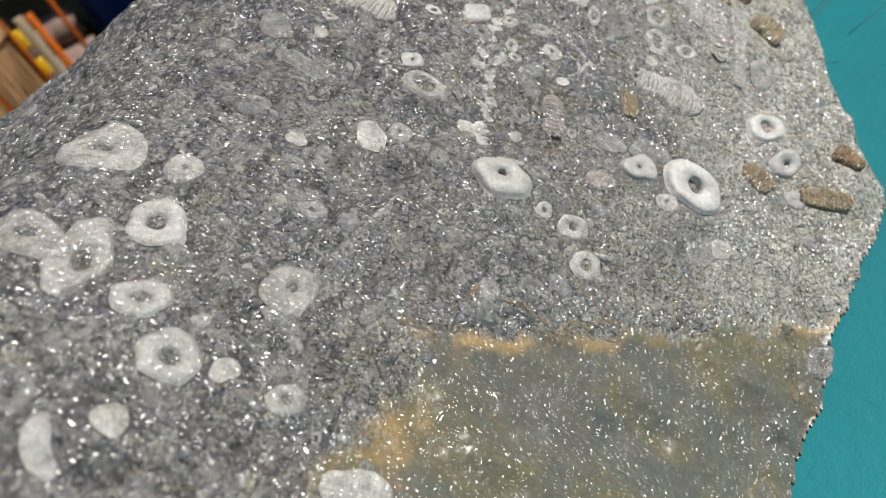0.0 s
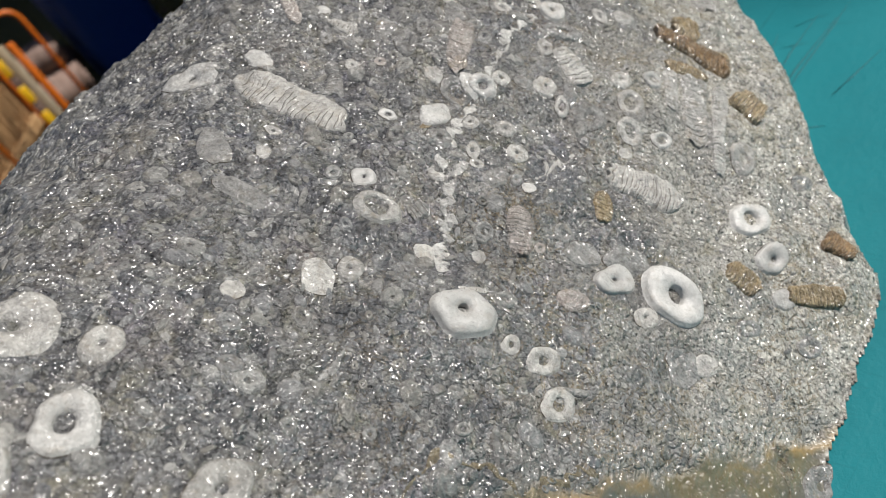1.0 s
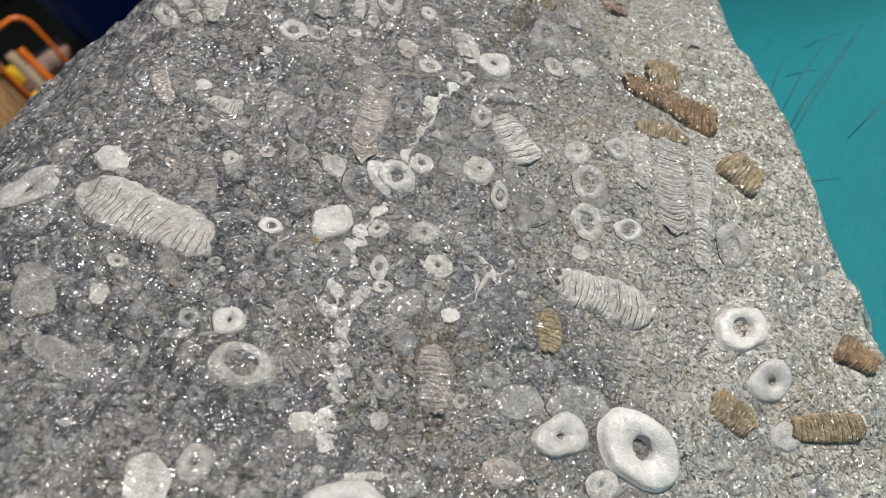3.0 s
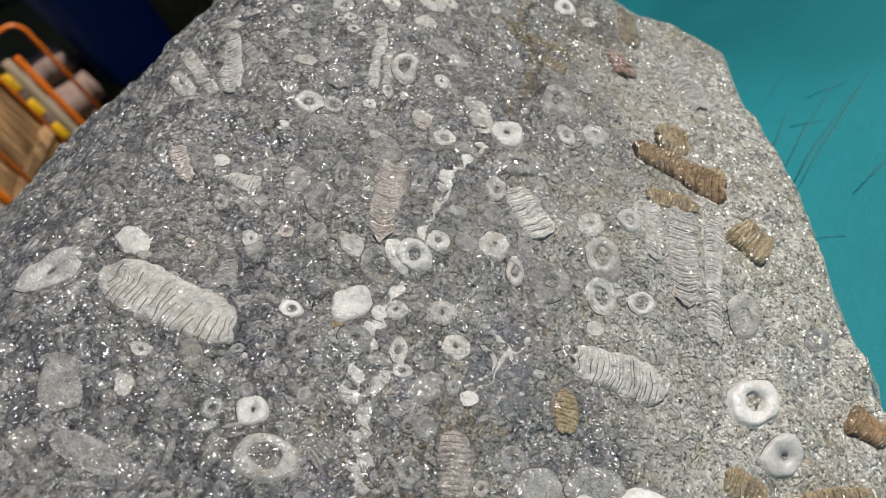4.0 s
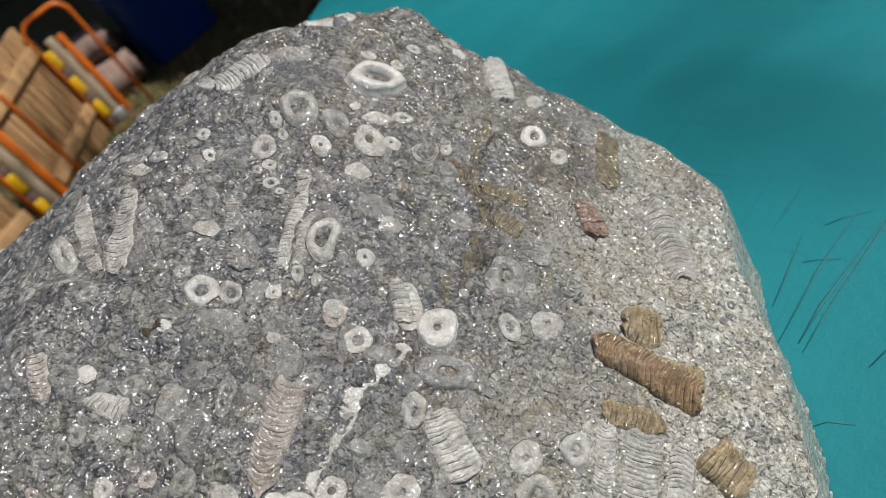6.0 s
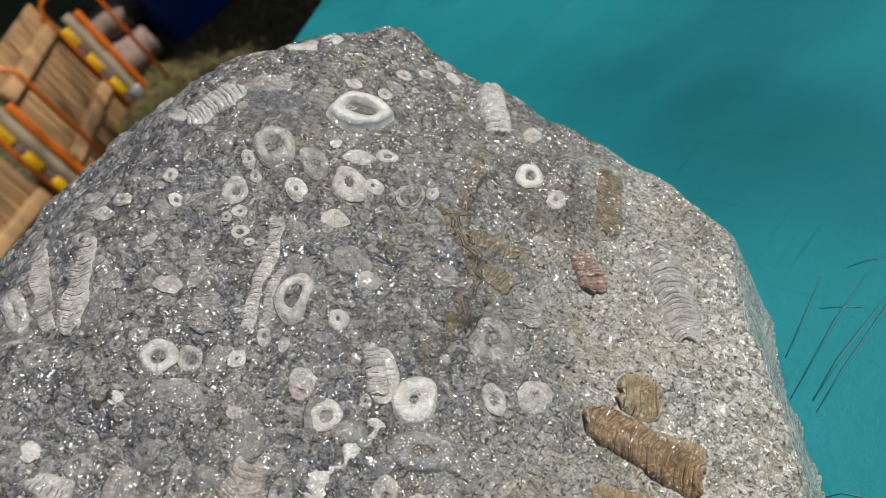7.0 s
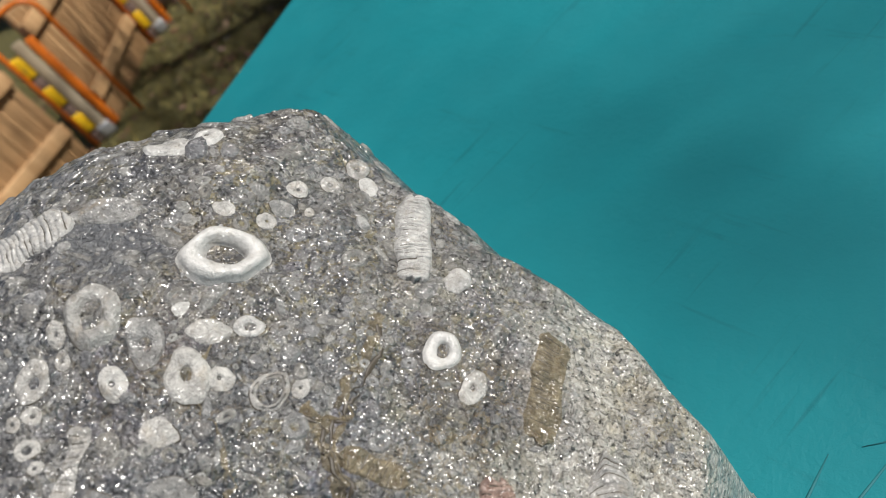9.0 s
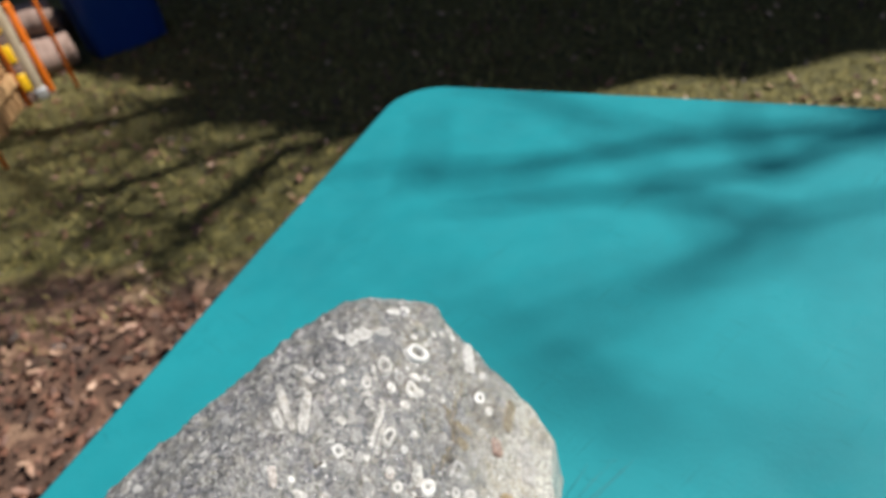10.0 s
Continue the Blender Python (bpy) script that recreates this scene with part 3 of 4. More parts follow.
def vein(points, w, material, rise=0.5, name="mineral_vein"):
    """A crooked seam of calcite through points on the boulder, w mm wide."""
    pts = np.array(points, float)
    t = np.linspace(0, len(pts) - 1, 14 * (len(pts) - 1) + 1)
    x, y = np.interp(t, range(len(pts)), pts[:, 0]), np.interp(t, range(len(pts)), pts[:, 1])
    x = x + 0.0013 * vnoise(t, t * 0, 0.22, 51)
    y = y + 0.0013 * vnoise(t, t * 0 + 9, 0.22, 52)
    tx, ty = np.gradient(x), np.gradient(y)
    q = np.hypot(tx, ty)
    wide = 0.0005 * w * np.clip(0.65 + 1.0 * vnoise(t, t * 0, 0.2, 53), 0.22, 2)
    wide[0] = wide[-1] = 0.0001
    c = np.linspace(-1, 1, 7)
    X = x[:, None] - (ty / q * wide)[:, None] * c
    Y = y[:, None] + (tx / q * wide)[:, None] * c
    Z = rock_height(X, Y) + (0.0004 * rise * (1 - c**2) - 0.0003 * (np.abs(c) > 0.99)) + 0.0002 * vnoise(X, Y, 0.0007, 54)
    for k in range(0, len(x), 7):
        HELD.append((x[k], y[k], 0.0005 * w))
    return shell(name, np.stack([X, Y, Z], -1), material, False, False)


disc(0.0863, -0.0992, 8.63, 6.58, 168, 0.27, WHITE, 1.3)
disc(0.0758, -0.1024, 5.20, 4.13, 43, 0.14, WHITE, 1.1)
disc(0.1022, -0.0661, 6.18, 5.56, 37, 0.38, WHITE, 1.1)
disc(0.1068, -0.0755, 5.33, 3.72, 34, 0.18, WHITE, 1.2)
disc(0.1089, -0.0852, 3.83, 2.67, 31, 0.00, CHALK, 1)
disc(0.0539, -0.1290, 6.63, 5.94, 38, 0.17, WHITE, 1.2)
disc(0.0303, -0.1044, 2.85, 2.66, 23, 0.15, WHITE, 1)
disc(0.0349, -0.1114, 4.78, 4.01, 6, 0.55, PALE, .9)
disc(0.0351, -0.1291, 3.29, 2.79, 119, 0.20, PALE, .9)
disc(0.0292, -0.0828, 2.07, 1.86, 164, 0.45, WHITE, 1)
disc(0.0819, -0.1081, 3.24, 2.50, 37, 0.15, PALE, .6)
disc(0.0927, -0.1121, 3.73, 2.56, 26, 0.00, PALE, .7)
disc(0.0874, -0.1140, 2.91, 2.28, 39, 0.20, GREY, .6)
disc(0.0585, -0.0887, 1.93, 1.44, 5, 0.00, CHALK, .7)
disc(0.0522, -0.0894, 3.40, 2.89, 49, 0.00, GREY, .7)
disc(0.0469, -0.0842, 2.68, 1.61, 100, 0.40, PALE, .6)
disc(0.0482, -0.0878, 1.64, 1.27, 33, 0.40, PALE, .6)
disc(0.0697, -0.0994, 4.41, 3.49, 17, 0.00, GREY, .7)
disc(0.0660, -0.0967, 2.47, 2.02, 72, 0.35, GREY, .6)
disc(0.0625, -0.1038, 1.43, 1.18, 44, 0.40, PINK, .6)
disc(0.0437, -0.1167, 2.20, 1.89, 30, 0.00, PALE, .7)
disc(0.0518, -0.1113, 1.61, 1.38, 38, 0.00, PALE, .6)
disc(0.1135, -0.0942, 3.90, 2.58, 24, 0.40, GREY, .6)
disc(0.0450, -0.0963, 2.71, 1.64, 102, 0.45, GREY, .6)
disc(0.0215, -0.0998, 1.64, 1.30, 16, 0.40, GREY, .6)
disc(0.0120, -0.1068, 2.24, 1.55, 127, 0.00, PALE, .6)
disc(0.0775, -0.0959, 5.99, 3.92, 18, 0.00, GREY, .5)
disc(0.1013, -0.0979, 3.52, 1.95, 19, 0.40, GREY, .5)
disc(0.0693, -0.1129, 4.34, 2.38, 3, 0.00, PINK, .5)
disc(0.0034, -0.1098, 6.12, 3.35, 129, 0.00, GREY, .3)
disc(0.0313, -0.1338, 4.22, 3.01, 122, 0.00, PALE, .3)
disc(0.0212, -0.1434, 2.76, 1.90, 135, 0.00, PALE, .4)
disc(0.1146, -0.0452, 3.73, 2.46, 37, 0.35, GREY, .4)
stem(0.0719, -0.0792, 0.0726, -0.0880, 4.74, TAN, .6)
stem(0.0580, -0.0962, 0.0594, -0.1077, 6.67, PINK, .35)
stem(0.1096, -0.0836, 0.1220, -0.0773, 5.33, TAN, .9)
stem(0.1190, -0.0612, 0.1253, -0.0635, 7.73, BROWN, .9)
stem(0.0971, -0.0840, 0.1038, -0.0862, 7.15, TAN, .5)
stem(0.0517, -0.1232, 0.0559, -0.1206, 1.78, PALE, .6)
stem(-0.0014, -0.0860, 0.0235, -0.0913, 11.0, PALE, 0.3)
stem(-0.0064, -0.0124, 0.0013, -0.0322, 5.48, PALE, .35)
stem(-0.0234, -0.0126, -0.0033, -0.0322, 3.84, PALE, .35)
stem(0.0251, 0.0008, 0.0284, -0.0204, 3.09, PALE, .5)
stem(0.0287, -0.0051, 0.0307, -0.0187, 2.24, PALE, .6)
stem(0.0229, 0.0053, 0.0251, -0.0011, 4.21, PALE, .5)
disc(0.0330, -0.0107, 5.33, 3.10, 93, 0.50, PALE, .8)
disc(0.0180, -0.0307, 3.30, 3.02, 137, 0.40, CHALK, .9)
disc(0.0220, -0.0288, 2.34, 2.13, 122, 0.45, PALE, .8)
disc(0.0407, -0.0117, 1.95, 1.72, 73, 0.20, CHALK, .9)
disc(0.0547, -0.0203, 5.01, 3.94, 86, 0.18, CHALK, 1.6)
stem(0.0459, -0.0136, 0.0503, -0.0227, 4.01, PALE, .9)
disc(0.0585, -0.0291, 5.87, 3.70, 16, 0.30, GREY, .8)
disc(0.0557, -0.0388, 3.69, 2.46, 113, 0.35, PALE, .8)
stem(0.0591, -0.0373, 0.0661, -0.0476, 7.88, PALE, .4)
disc(0.0545, -0.0336, 1.65, 1.44, 55, 0.20, GREY, .7)
disc(0.0733, -0.0394, 3.42, 2.82, 52, 0.15, PALE, .9)
disc(0.0804, -0.0348, 3.46, 2.55, 94, 0.40, CHALK, 1.1)
disc(0.0758, -0.0462, 4.72, 3.69, 78, 0.52, PALE, .9)
disc(0.0770, -0.0500, 3.66, 2.72, 30, 0.00, GREY, .4)
disc(0.0829, -0.0541, 3.13, 2.54, 42, 0.55, CHALK, 1)
disc(0.0762, -0.0564, 3.73, 3.31, 90, 0.45, PALE, .7)
disc(0.0754, -0.0637, 1.86, 1.54, 36, 0.00, PALE, .6)
stem(0.0725, -0.0719, 0.0875, -0.0714, 9.0, PALE, 0.5)
disc(0.0790, -0.0712, 2.2, 1.3, 0, 0.30, GREY, 3.2)
disc(0.1010, -0.0469, 5.11, 3.73, 70, 0.35, PALE, .7)
stem(0.0994, -0.0243, 0.1060, -0.0284, 9.24, TAN, 1.1)
stem(0.0791, -0.0106, 0.0970, -0.0141, 8.52, BROWN, 1.0)
stem(0.0864, -0.0108, 0.0977, -0.0095, 5.00, TAN, .8)
stem(0.0833, -0.0033, 0.0898, -0.0024, 9.36, TAN, .7)
stem(0.0833, -0.0251, 0.0923, -0.0231, 6.58, TAN, .5)
stem(0.0898, -0.0267, 0.0906, -0.0499, 7.85, PALE, .4)
stem(0.0959, -0.0253, 0.0956, -0.0555, 4.62, PALE, .5)
stem(0.0841, -0.0272, 0.0851, -0.0428, 4.21, PALE, .4)
disc(0.1202, -0.0301, 6.29, 3.98, 90, 0.00, PALE, 1)
stem(0.0380, -0.0429, 0.0403, -0.0633, 6.32, PINK, .35)
disc(0.0279, -0.0571, 5.16, 3.40, 113, 0.30, GREY, .8)
disc(0.0431, -0.0448, 2.23, 2.03, 91, 0.30, GREY, .6)
disc(0.0298, -0.0492, 4.15, 1.65, 110, 0.50, GREY, .5)
disc(0.0263, -0.0275, 2.78, 2.15, 110, 0.00, GREY, .7)
disc(0.0289, -0.0259, 1.71, 1.44, 107, 0.20, PALE, .7)
disc(0.0315, -0.0203, 1.62, 1.35, 103, 0.30, PALE, .6)
disc(0.0237, -0.0354, 3.90, 2.73, 2, 0.00, GREY, .7)
disc(0.0159, -0.0403, 1.40, 1.15, 2, 0.00, CHALK, .6)
disc(-0.0129, -0.0303, 5.93, 2.30, 140, 0.12, PALE, .9)
disc(-0.0069, -0.0344, 2.26, 1.19, 140, 0.20, GREY, .6)
disc(0.0073, -0.0532, 1.90, 1.47, 138, 0.00, CHALK, .6)
stem(-0.0016, -0.0529, 0.0031, -0.0605, 4.35, PINK, .35)
stem(0.0099, -0.0571, 0.0161, -0.0569, 4.96, PALE, .4)
disc(0.0008, -0.0784, 4.23, 2.62, 145, 0.00, CHALK, .6)
disc(0.0184, -0.0704, 1.98, 1.71, 151, 0.12, PALE, .8)
disc(0.0110, -0.0637, 1.97, 1.52, 135, 0.30, GREY, .6)
disc(0.0092, -0.0749, 1.13, 0.85, 140, 0.30, PINK, .6)
disc(0.0208, -0.0645, 1.77, 1.57, 151, 0.30, GREY, .6)
disc(0.0240, -0.0665, 1.57, 1.39, 139, 0.30, PINK, .6)
stem(0.0141, -0.0710, 0.0181, -0.0823, 4.15, GREY, .4)
disc(0.0172, -0.0605, 1.67, 1.34, 129, 0.00, GREY, .5)
disc(0.0150, -0.0623, 1.81, 1.43, 132, 0.00, GREY, .5)
disc(0.0358, -0.0654, 2.39, 2.26, 1, 0.00, PALE, .8)
disc(0.0457, -0.0633, 3.82, 3.14, 21, 0.38, CHALK, 1)
disc(0.0432, -0.0646, 3.13, 2.51, 106, 0.00, CHALK, .7)
disc(0.0489, -0.0577, 2.35, 2.16, 88, 0.30, PALE, .7)
disc(0.0532, -0.0557, 2.37, 2.18, 46, 0.00, GREY, .7)
disc(0.0614, -0.0576, 2.86, 2.10, 94, 0.50, PALE, .9)
disc(0.0575, -0.0536, 3.26, 2.95, 52, 0.20, PALE, .7)
disc(0.0382, -0.0779, 4.60, 3.38, 63, 0.00, CHALK, .7)
disc(0.0376, -0.0828, 1.61, 0.91, 38, 0.00, TAN, .4)
disc(0.0452, -0.0763, 2.20, 1.84, 16, 0.25, PALE, .8)
disc(0.0516, -0.0730, 2.90, 2.76, 86, 0.20, PALE, .9)
disc(0.0405, -0.0851, 3.16, 2.69, 10, 0.20, GREY, .6)
disc(0.0547, -0.0790, 2.63, 2.35, 24, 0.20, PALE, .5)
disc(0.0406, -0.0676, 3.92, 3.73, 13, 0.50, GREY, .4)
disc(0.0676, -0.0578, 4.69, 4.57, 97, 0.30, GREY, .5)
disc(0.0219, -0.0532, 3.47, 3.15, 144, 0.00, GREY, .5)
disc(0.0355, -0.0387, 3.98, 3.30, 139, 0.00, GREY, .5)
disc(0.0437, -0.0306, 3.63, 2.23, 116, 0.30, GREY, .5)
disc(0.0398, -0.0264, 2.44, 2.15, 90, 0.30, PINK, .4)
disc(0.0111, -0.0995, 1.72, 1.24, 175, 0.30, PALE, .4)
disc(0.0247, 0.0407, 7.20, 5.60, 38, 0.46, WHITE, 2.2)
disc(0.0173, 0.0211, 5.56, 4.31, 123, 0.50, PALE, 1)
stem(0.0386, 0.0724, 0.0477, 0.0535, 7.5, CHALK, 0.8)
disc(0.0534, 0.0572, 3.00, 2.28, 79, 0.00, CHALK, .7)
disc(0.0504, 0.0525, 2.40, 1.68, 70, 0.00, GREY, .7)
disc(0.0574, 0.0418, 3.96, 2.96, 78, 0.38, WHITE, 1.1)
disc(0.0636, 0.0380, 3.37, 2.24, 95, 0.20, PALE, .7)
disc(0.0356, 0.0206, 1.98, 1.81, 50, 0.20, PALE, .9)
disc(0.0341, 0.0309, 2.51, 1.88, 21, 0.40, CHALK, .9)
disc(0.0378, 0.0332, 2.01, 1.54, 47, 0.40, GREY, .7)
disc(0.0305, 0.0270, 3.29, 2.27, 27, 0.00, PALE, .8)
disc(0.0254, 0.0287, 1.56, 1.29, 112, 0.00, CHALK, .9)
disc(0.0321, 0.0188, 4.76, 3.37, 133, 0.28, PALE, .8)
disc(0.0247, 0.0209, 4.52, 2.79, 129, 0.30, GREY, .8)
disc(0.0241, 0.0129, 2.57, 2.30, 126, 0.20, PALE, .7)
disc(0.0137, 0.0162, 2.02, 1.44, 126, 0.20, PALE, .8)
disc(0.0160, 0.0130, 1.54, 1.20, 127, 0.25, PALE, .6)
disc(0.0414, 0.0225, 3.51, 3.16, 80, 0.75, PALE, .6)
disc(0.0451, 0.0247, 1.63, 1.39, 92, 0.15, PALE, .7)
disc(0.0135, 0.0084, 3.75, 2.80, 125, 0.30, PALE, .8)
stem(-0.0044, 0.0235, 0.0027, 0.0362, 8.80, CHALK, .5)
disc(-0.0097, 0.0258, 3.92, 1.67, 164, 0.00, CHALK, .8)
disc(0.0013, 0.0071, 2.27, 1.60, 145, 0.30, PALE, .8)
disc(-0.0064, -0.0010, 3.20, 1.72, 166, 0.20, CHALK, .8)
disc(0.0055, 0.0014, 1.72, 1.31, 147, 0.30, PALE, .6)
disc(0.0039, -0.0012, 3.24, 1.24, 132, 0.00, GREY, .7)
disc(0.0188, -0.0008, 1.67, 1.49, 154, 0.45, PALE, .7)
disc(0.0151, 0.0015, 1.18, 1.01, 145, 0.35, PALE, .6)
disc(0.0166, 0.0039, 1.61, 1.27, 12, 0.30, PALE, .6)
disc(0.0214, -0.0025, 1.12, 0.99, 147, 0.35, PALE, .6)
disc(-0.0101, -0.0044, 4.40, 1.69, 162, 0.00, PALE, .6)
disc(0.0415, -0.0010, 2.20, 1.95, 25, 0.00, PALE, .8)
disc(0.0383, 0.0016, 3.39, 2.95, 25, 0.00, GREY, .5)
disc(0.0513, 0.0073, 2.92, 2.60, 46, 0.00, GREY, .4)
stem(0.0717, 0.0244, 0.0760, 0.0163, 6.49, RUST, .8)
stem(0.0832, 0.0374, 0.0918, 0.0148, 9.82, PALE, .5)
stem(0.0704, 0.0544, 0.0742, 0.0338, 6.50, STAIN, .3)
stem(0.0533, 0.0179, 0.0616, 0.0185, 4.66, STAIN, .5)
stem(0.0570, 0.0118, 0.0626, 0.0093, 5.06, STAIN, .5)
stem(0.0656, 0.0103, 0.0684, 0.0020, 4.53, GREY, .5)
disc(0.0628, -0.0036, 4.81, 4.31, 18, 0.35, GREY, .6)
disc(0.0661, -0.0150, 3.04, 2.08, 134, 0.40, PALE, .6)
disc(0.0718, -0.0114, 3.54, 3.15, 47, 0.15, PALE, .5)
disc(0.0347, -0.0204, 1.47, 0.97, 106, 0.00, PALE, .7)
disc(0.0406, -0.0248, 1.05, 0.94, 2, 0.10, PALE, .7)
disc(0.0327, -0.0353, 1.24, 1.09, 158, 0.10, PALE, .7)
disc(0.0089, -0.0231, 2.43, 1.89, 160, 0.30, GREY, .6)
disc(-0.0188, 0.0006, 4.96, 1.91, 167, 0.00, PALE, .6)
disc(0.0126, -0.0167, 2.62, 2.08, 174, 0.00, PALE, .5)
disc(0.0309, -0.0038, 2.70, 2.50, 1, 0.00, GREY, .5)
disc(0.0326, 0.0093, 3.12, 1.99, 179, 0.00, PALE, .6)
stem(0.0138, -0.0075, 0.0170, -0.0157, 3.62, GREY, .4)
stem(-0.0019, -0.0161, 0.0048, -0.0210, 3.74, GREY, .4)
disc(0.0090, 0.0637, 2.87, 2.45, 86, 0.22, CHALK, .9)
disc(0.0050, 0.0578, 4.23, 3.09, 48, 0.10, CHALK, .8)
disc(0.0281, 0.0735, 2.73, 2.06, 108, 0.30, PALE, .6)
disc(0.0311, 0.0706, 2.09, 1.72, 116, 0.00, CHALK, .8)
disc(0.0274, 0.0662, 1.95, 1.68, 84, 0.35, PALE, .7)
disc(0.0251, 0.0614, 1.92, 1.71, 101, 0.20, PALE, .6)
disc(0.0254, 0.0558, 1.82, 1.62, 54, 0.00, GREY, .6)
disc(0.0248, 0.0518, 1.56, 1.44, 50, 0.20, PALE, .6)
disc(0.0285, 0.0578, 0.98, 0.85, 109, 0.20, PALE, .6)
disc(0.0198, 0.0500, 1.83, 1.31, 37, 0.00, PALE, .6)
disc(0.0066, 0.0395, 5.77, 2.80, 39, 0.00, GREY, .5)
disc(0.0167, -0.1784, 5.97, 4.86, 117, 0.35, CHALK, .9)
disc(0.0254, -0.1947, 4.65, 4.12, 102, 0.35, CHALK, .9)
disc(0.0328, -0.2019, 4.64, 4.09, 107, 0.36, CHALK, .9)
disc(0.0150, -0.1914, 9.63, 4.00, 115, 0.30, PALE, .8)
disc(0.0078, -0.1916, 6.45, 4.37, 159, 0.30, PALE, .7)
disc(0.0004, -0.1664, 8.21, 7.02, 69, 0.22, PALE, .7)
disc(0.0127, -0.1639, 4.29, 3.27, 118, 0.20, PALE, .7)
disc(0.0357, -0.1796, 5.92, 4.40, 107, 0.20, PALE, .6)
disc(0.0438, -0.1994, 3.05, 2.58, 94, 0.30, PALE, .7)
disc(0.0377, -0.2001, 2.61, 2.31, 122, 0.00, PALE, .6)
disc(0.0343, -0.2217, 4.06, 2.01, 135, 0.00, CHALK, .6)
disc(0.0692, -0.1378, 4.46, 3.05, 54, 0.38, PALE, .7)
disc(0.0662, -0.1303, 4.07, 2.70, 51, 0.30, PALE, .6)
disc(0.0612, -0.1305, 2.41, 1.71, 63, 0.30, PALE, .6)
disc(0.0360, -0.2151, 2.48, 2.10, 134, 0.00, PALE, .5)
disc(0.0249, -0.2040, 3.09, 2.18, 136, 0.40, GREY, .6)
disc(0.0274, -0.2167, 3.60, 2.87, 146, 0.50, GREY, .5)
disc(0.0542, -0.2075, 5.85, 3.00, 47, 0.00, PALE, .5)
disc(0.0890, -0.1155, 5.11, 3.32, 45, 0.00, GREY, .5)
disc(0.1137, -0.1258, 6.12, 4.27, 44, 0.30, GREY, .5)
disc(0.1235, -0.1330, 6.0, 2.6, 100, 0.0, TAN, 1.4)
disc(-0.0128, -0.0879, 7.19, 4.11, 42, 0.16, CHALK, 0.5)
stem(0.0201, -0.0216, 0.0240, -0.0191, 5.5, GREY, .35)
disc(0.0449, -0.0300, 3.18, 2.42, 114, 0.40, PALE, 0.7)
stem(0.0481, -0.0137, 0.0511, -0.0237, 5.0, PALE, .4)
stem(0.0197, -0.0157, 0.0224, -0.0234, 6.5, GREY, .3)
disc(0.0392, -0.0251, 1.90, 2.06, 115, 0.00, PALE, 0.5)
stem(0.0421, -0.1052, 0.0399, -0.1095, 4.0, GREY, .4)
disc(0.0126, -0.1195, 6.29, 2.52, 0, 0.00, GREY, 0.3)

# calcite and rust seams
vein([(0.0516, -0.0257), (0.0498, -0.0343), (0.0482, -0.0404), (0.0465, -0.0450)], 2.4, VEIN, 0.6)
vein([(0.0482, -0.0404), (0.0471, -0.0506), (0.0468, -0.0570), (0.0466, -0.0617)], 1.4, VEIN, 0.6)
vein([(0.0445, -0.0692), (0.0438, -0.0730), (0.0432, -0.0774), (0.0427, -0.0813), (0.0438, -0.0848)], 2.6, VEIN, 0.6)
vein([(0.0412, -0.0898), (0.0427, -0.0924), (0.0430, -0.0960), (0.0446, -0.0977)], 2.2, VEIN, 0.6)
vein([(0.0468, -0.0881), (0.0456, -0.0934), (0.0456, -0.0987), (0.0456, -0.1025), (0.0458, -0.1051), (0.0453, -0.1091), (0.0463, -0.1109)], 2.3, VEIN, 0.6)
vein([(0.0457, -0.1124), (0.0461, -0.1155), (0.0472, -0.1173), (0.0470, -0.1194)], 3.1, VEIN, 0.6)
vein([(0.0407, -0.0942), (0.0420, -0.0968), (0.0430, -0.0989)], 2.8, PALE, 1.0)
vein([(0.0586, -0.0759), (0.0604, -0.0791), (0.0592, -0.0840)], 1.0, PALE, 0.7)
vein([(0.0603, -0.0726), (0.0629, -0.0768), (0.0645, -0.0787)], 1.0, PALE, 0.7)
vein([(0.0130, -0.0419), (0.0149, -0.0401), (0.0172, -0.0389)], 1.6, SEAM, 0.5)
vein([(0.0479, 0.0444), (0.0494, 0.0354), (0.0501, 0.0287), (0.0522, 0.0218), (0.0539, 0.0167)], 1.4, STAIN, 0.5)
vein([(0.0467, 0.0229), (0.0496, 0.0200), (0.0524, 0.0172), (0.0550, 0.0131), (0.0572, 0.0088)], 3.2, STAIN, 0.4)
vein([(0.0476, 0.0218), (0.0504, 0.0190), (0.0531, 0.0162), (0.0554, 0.0126)], 0.8, SEAM, 0.8)
vein([(0.0559, 0.0041), (0.0556, -0.0036), (0.0542, -0.0090), (0.0535, -0.0139)], 1.6, STAIN, 0.5)
vein([(0.0480, 0.0424), (0.0501, 0.0323), (0.0510, 0.0259), (0.0495, 0.0216), (0.0542, 0.0155), (0.0567, 0.0073), (0.0565, -0.0041), (0.0535, -0.0138)], 1.2, STAIN, 0.3)
vein([(0.0492, 0.0420), (0.0512, 0.0323), (0.0520, 0.0256), (0.0506, 0.0216), (0.0553, 0.0153), (0.0579, 0.0073), (0.0576, -0.0041)], 0.7, SEAM, 0.6)
vein([(0.0487, -0.1733), (0.0533, -0.1745), (0.0560, -0.1594), (0.0625, -0.1574), (0.0679, -0.1581), (0.0724, -0.1509), (0.0768, -0.1483)], 1.8, STAIN, 0.5)
vein([(0.1062, -0.1214), (0.1073, -0.1279), (0.1087, -0.1406)], 3.6, STAIN, 0.6)
vein([(0.0300, 0.0310), (0.0330, 0.0180), (0.0405, 0.0120), (0.0440, 0.0040)], 0.9, STAIN, 0.4)
vein([(0.0655, -0.0700), (0.0610, -0.0790), (0.0585, -0.0900)], 0.9, PALE, 0.5)


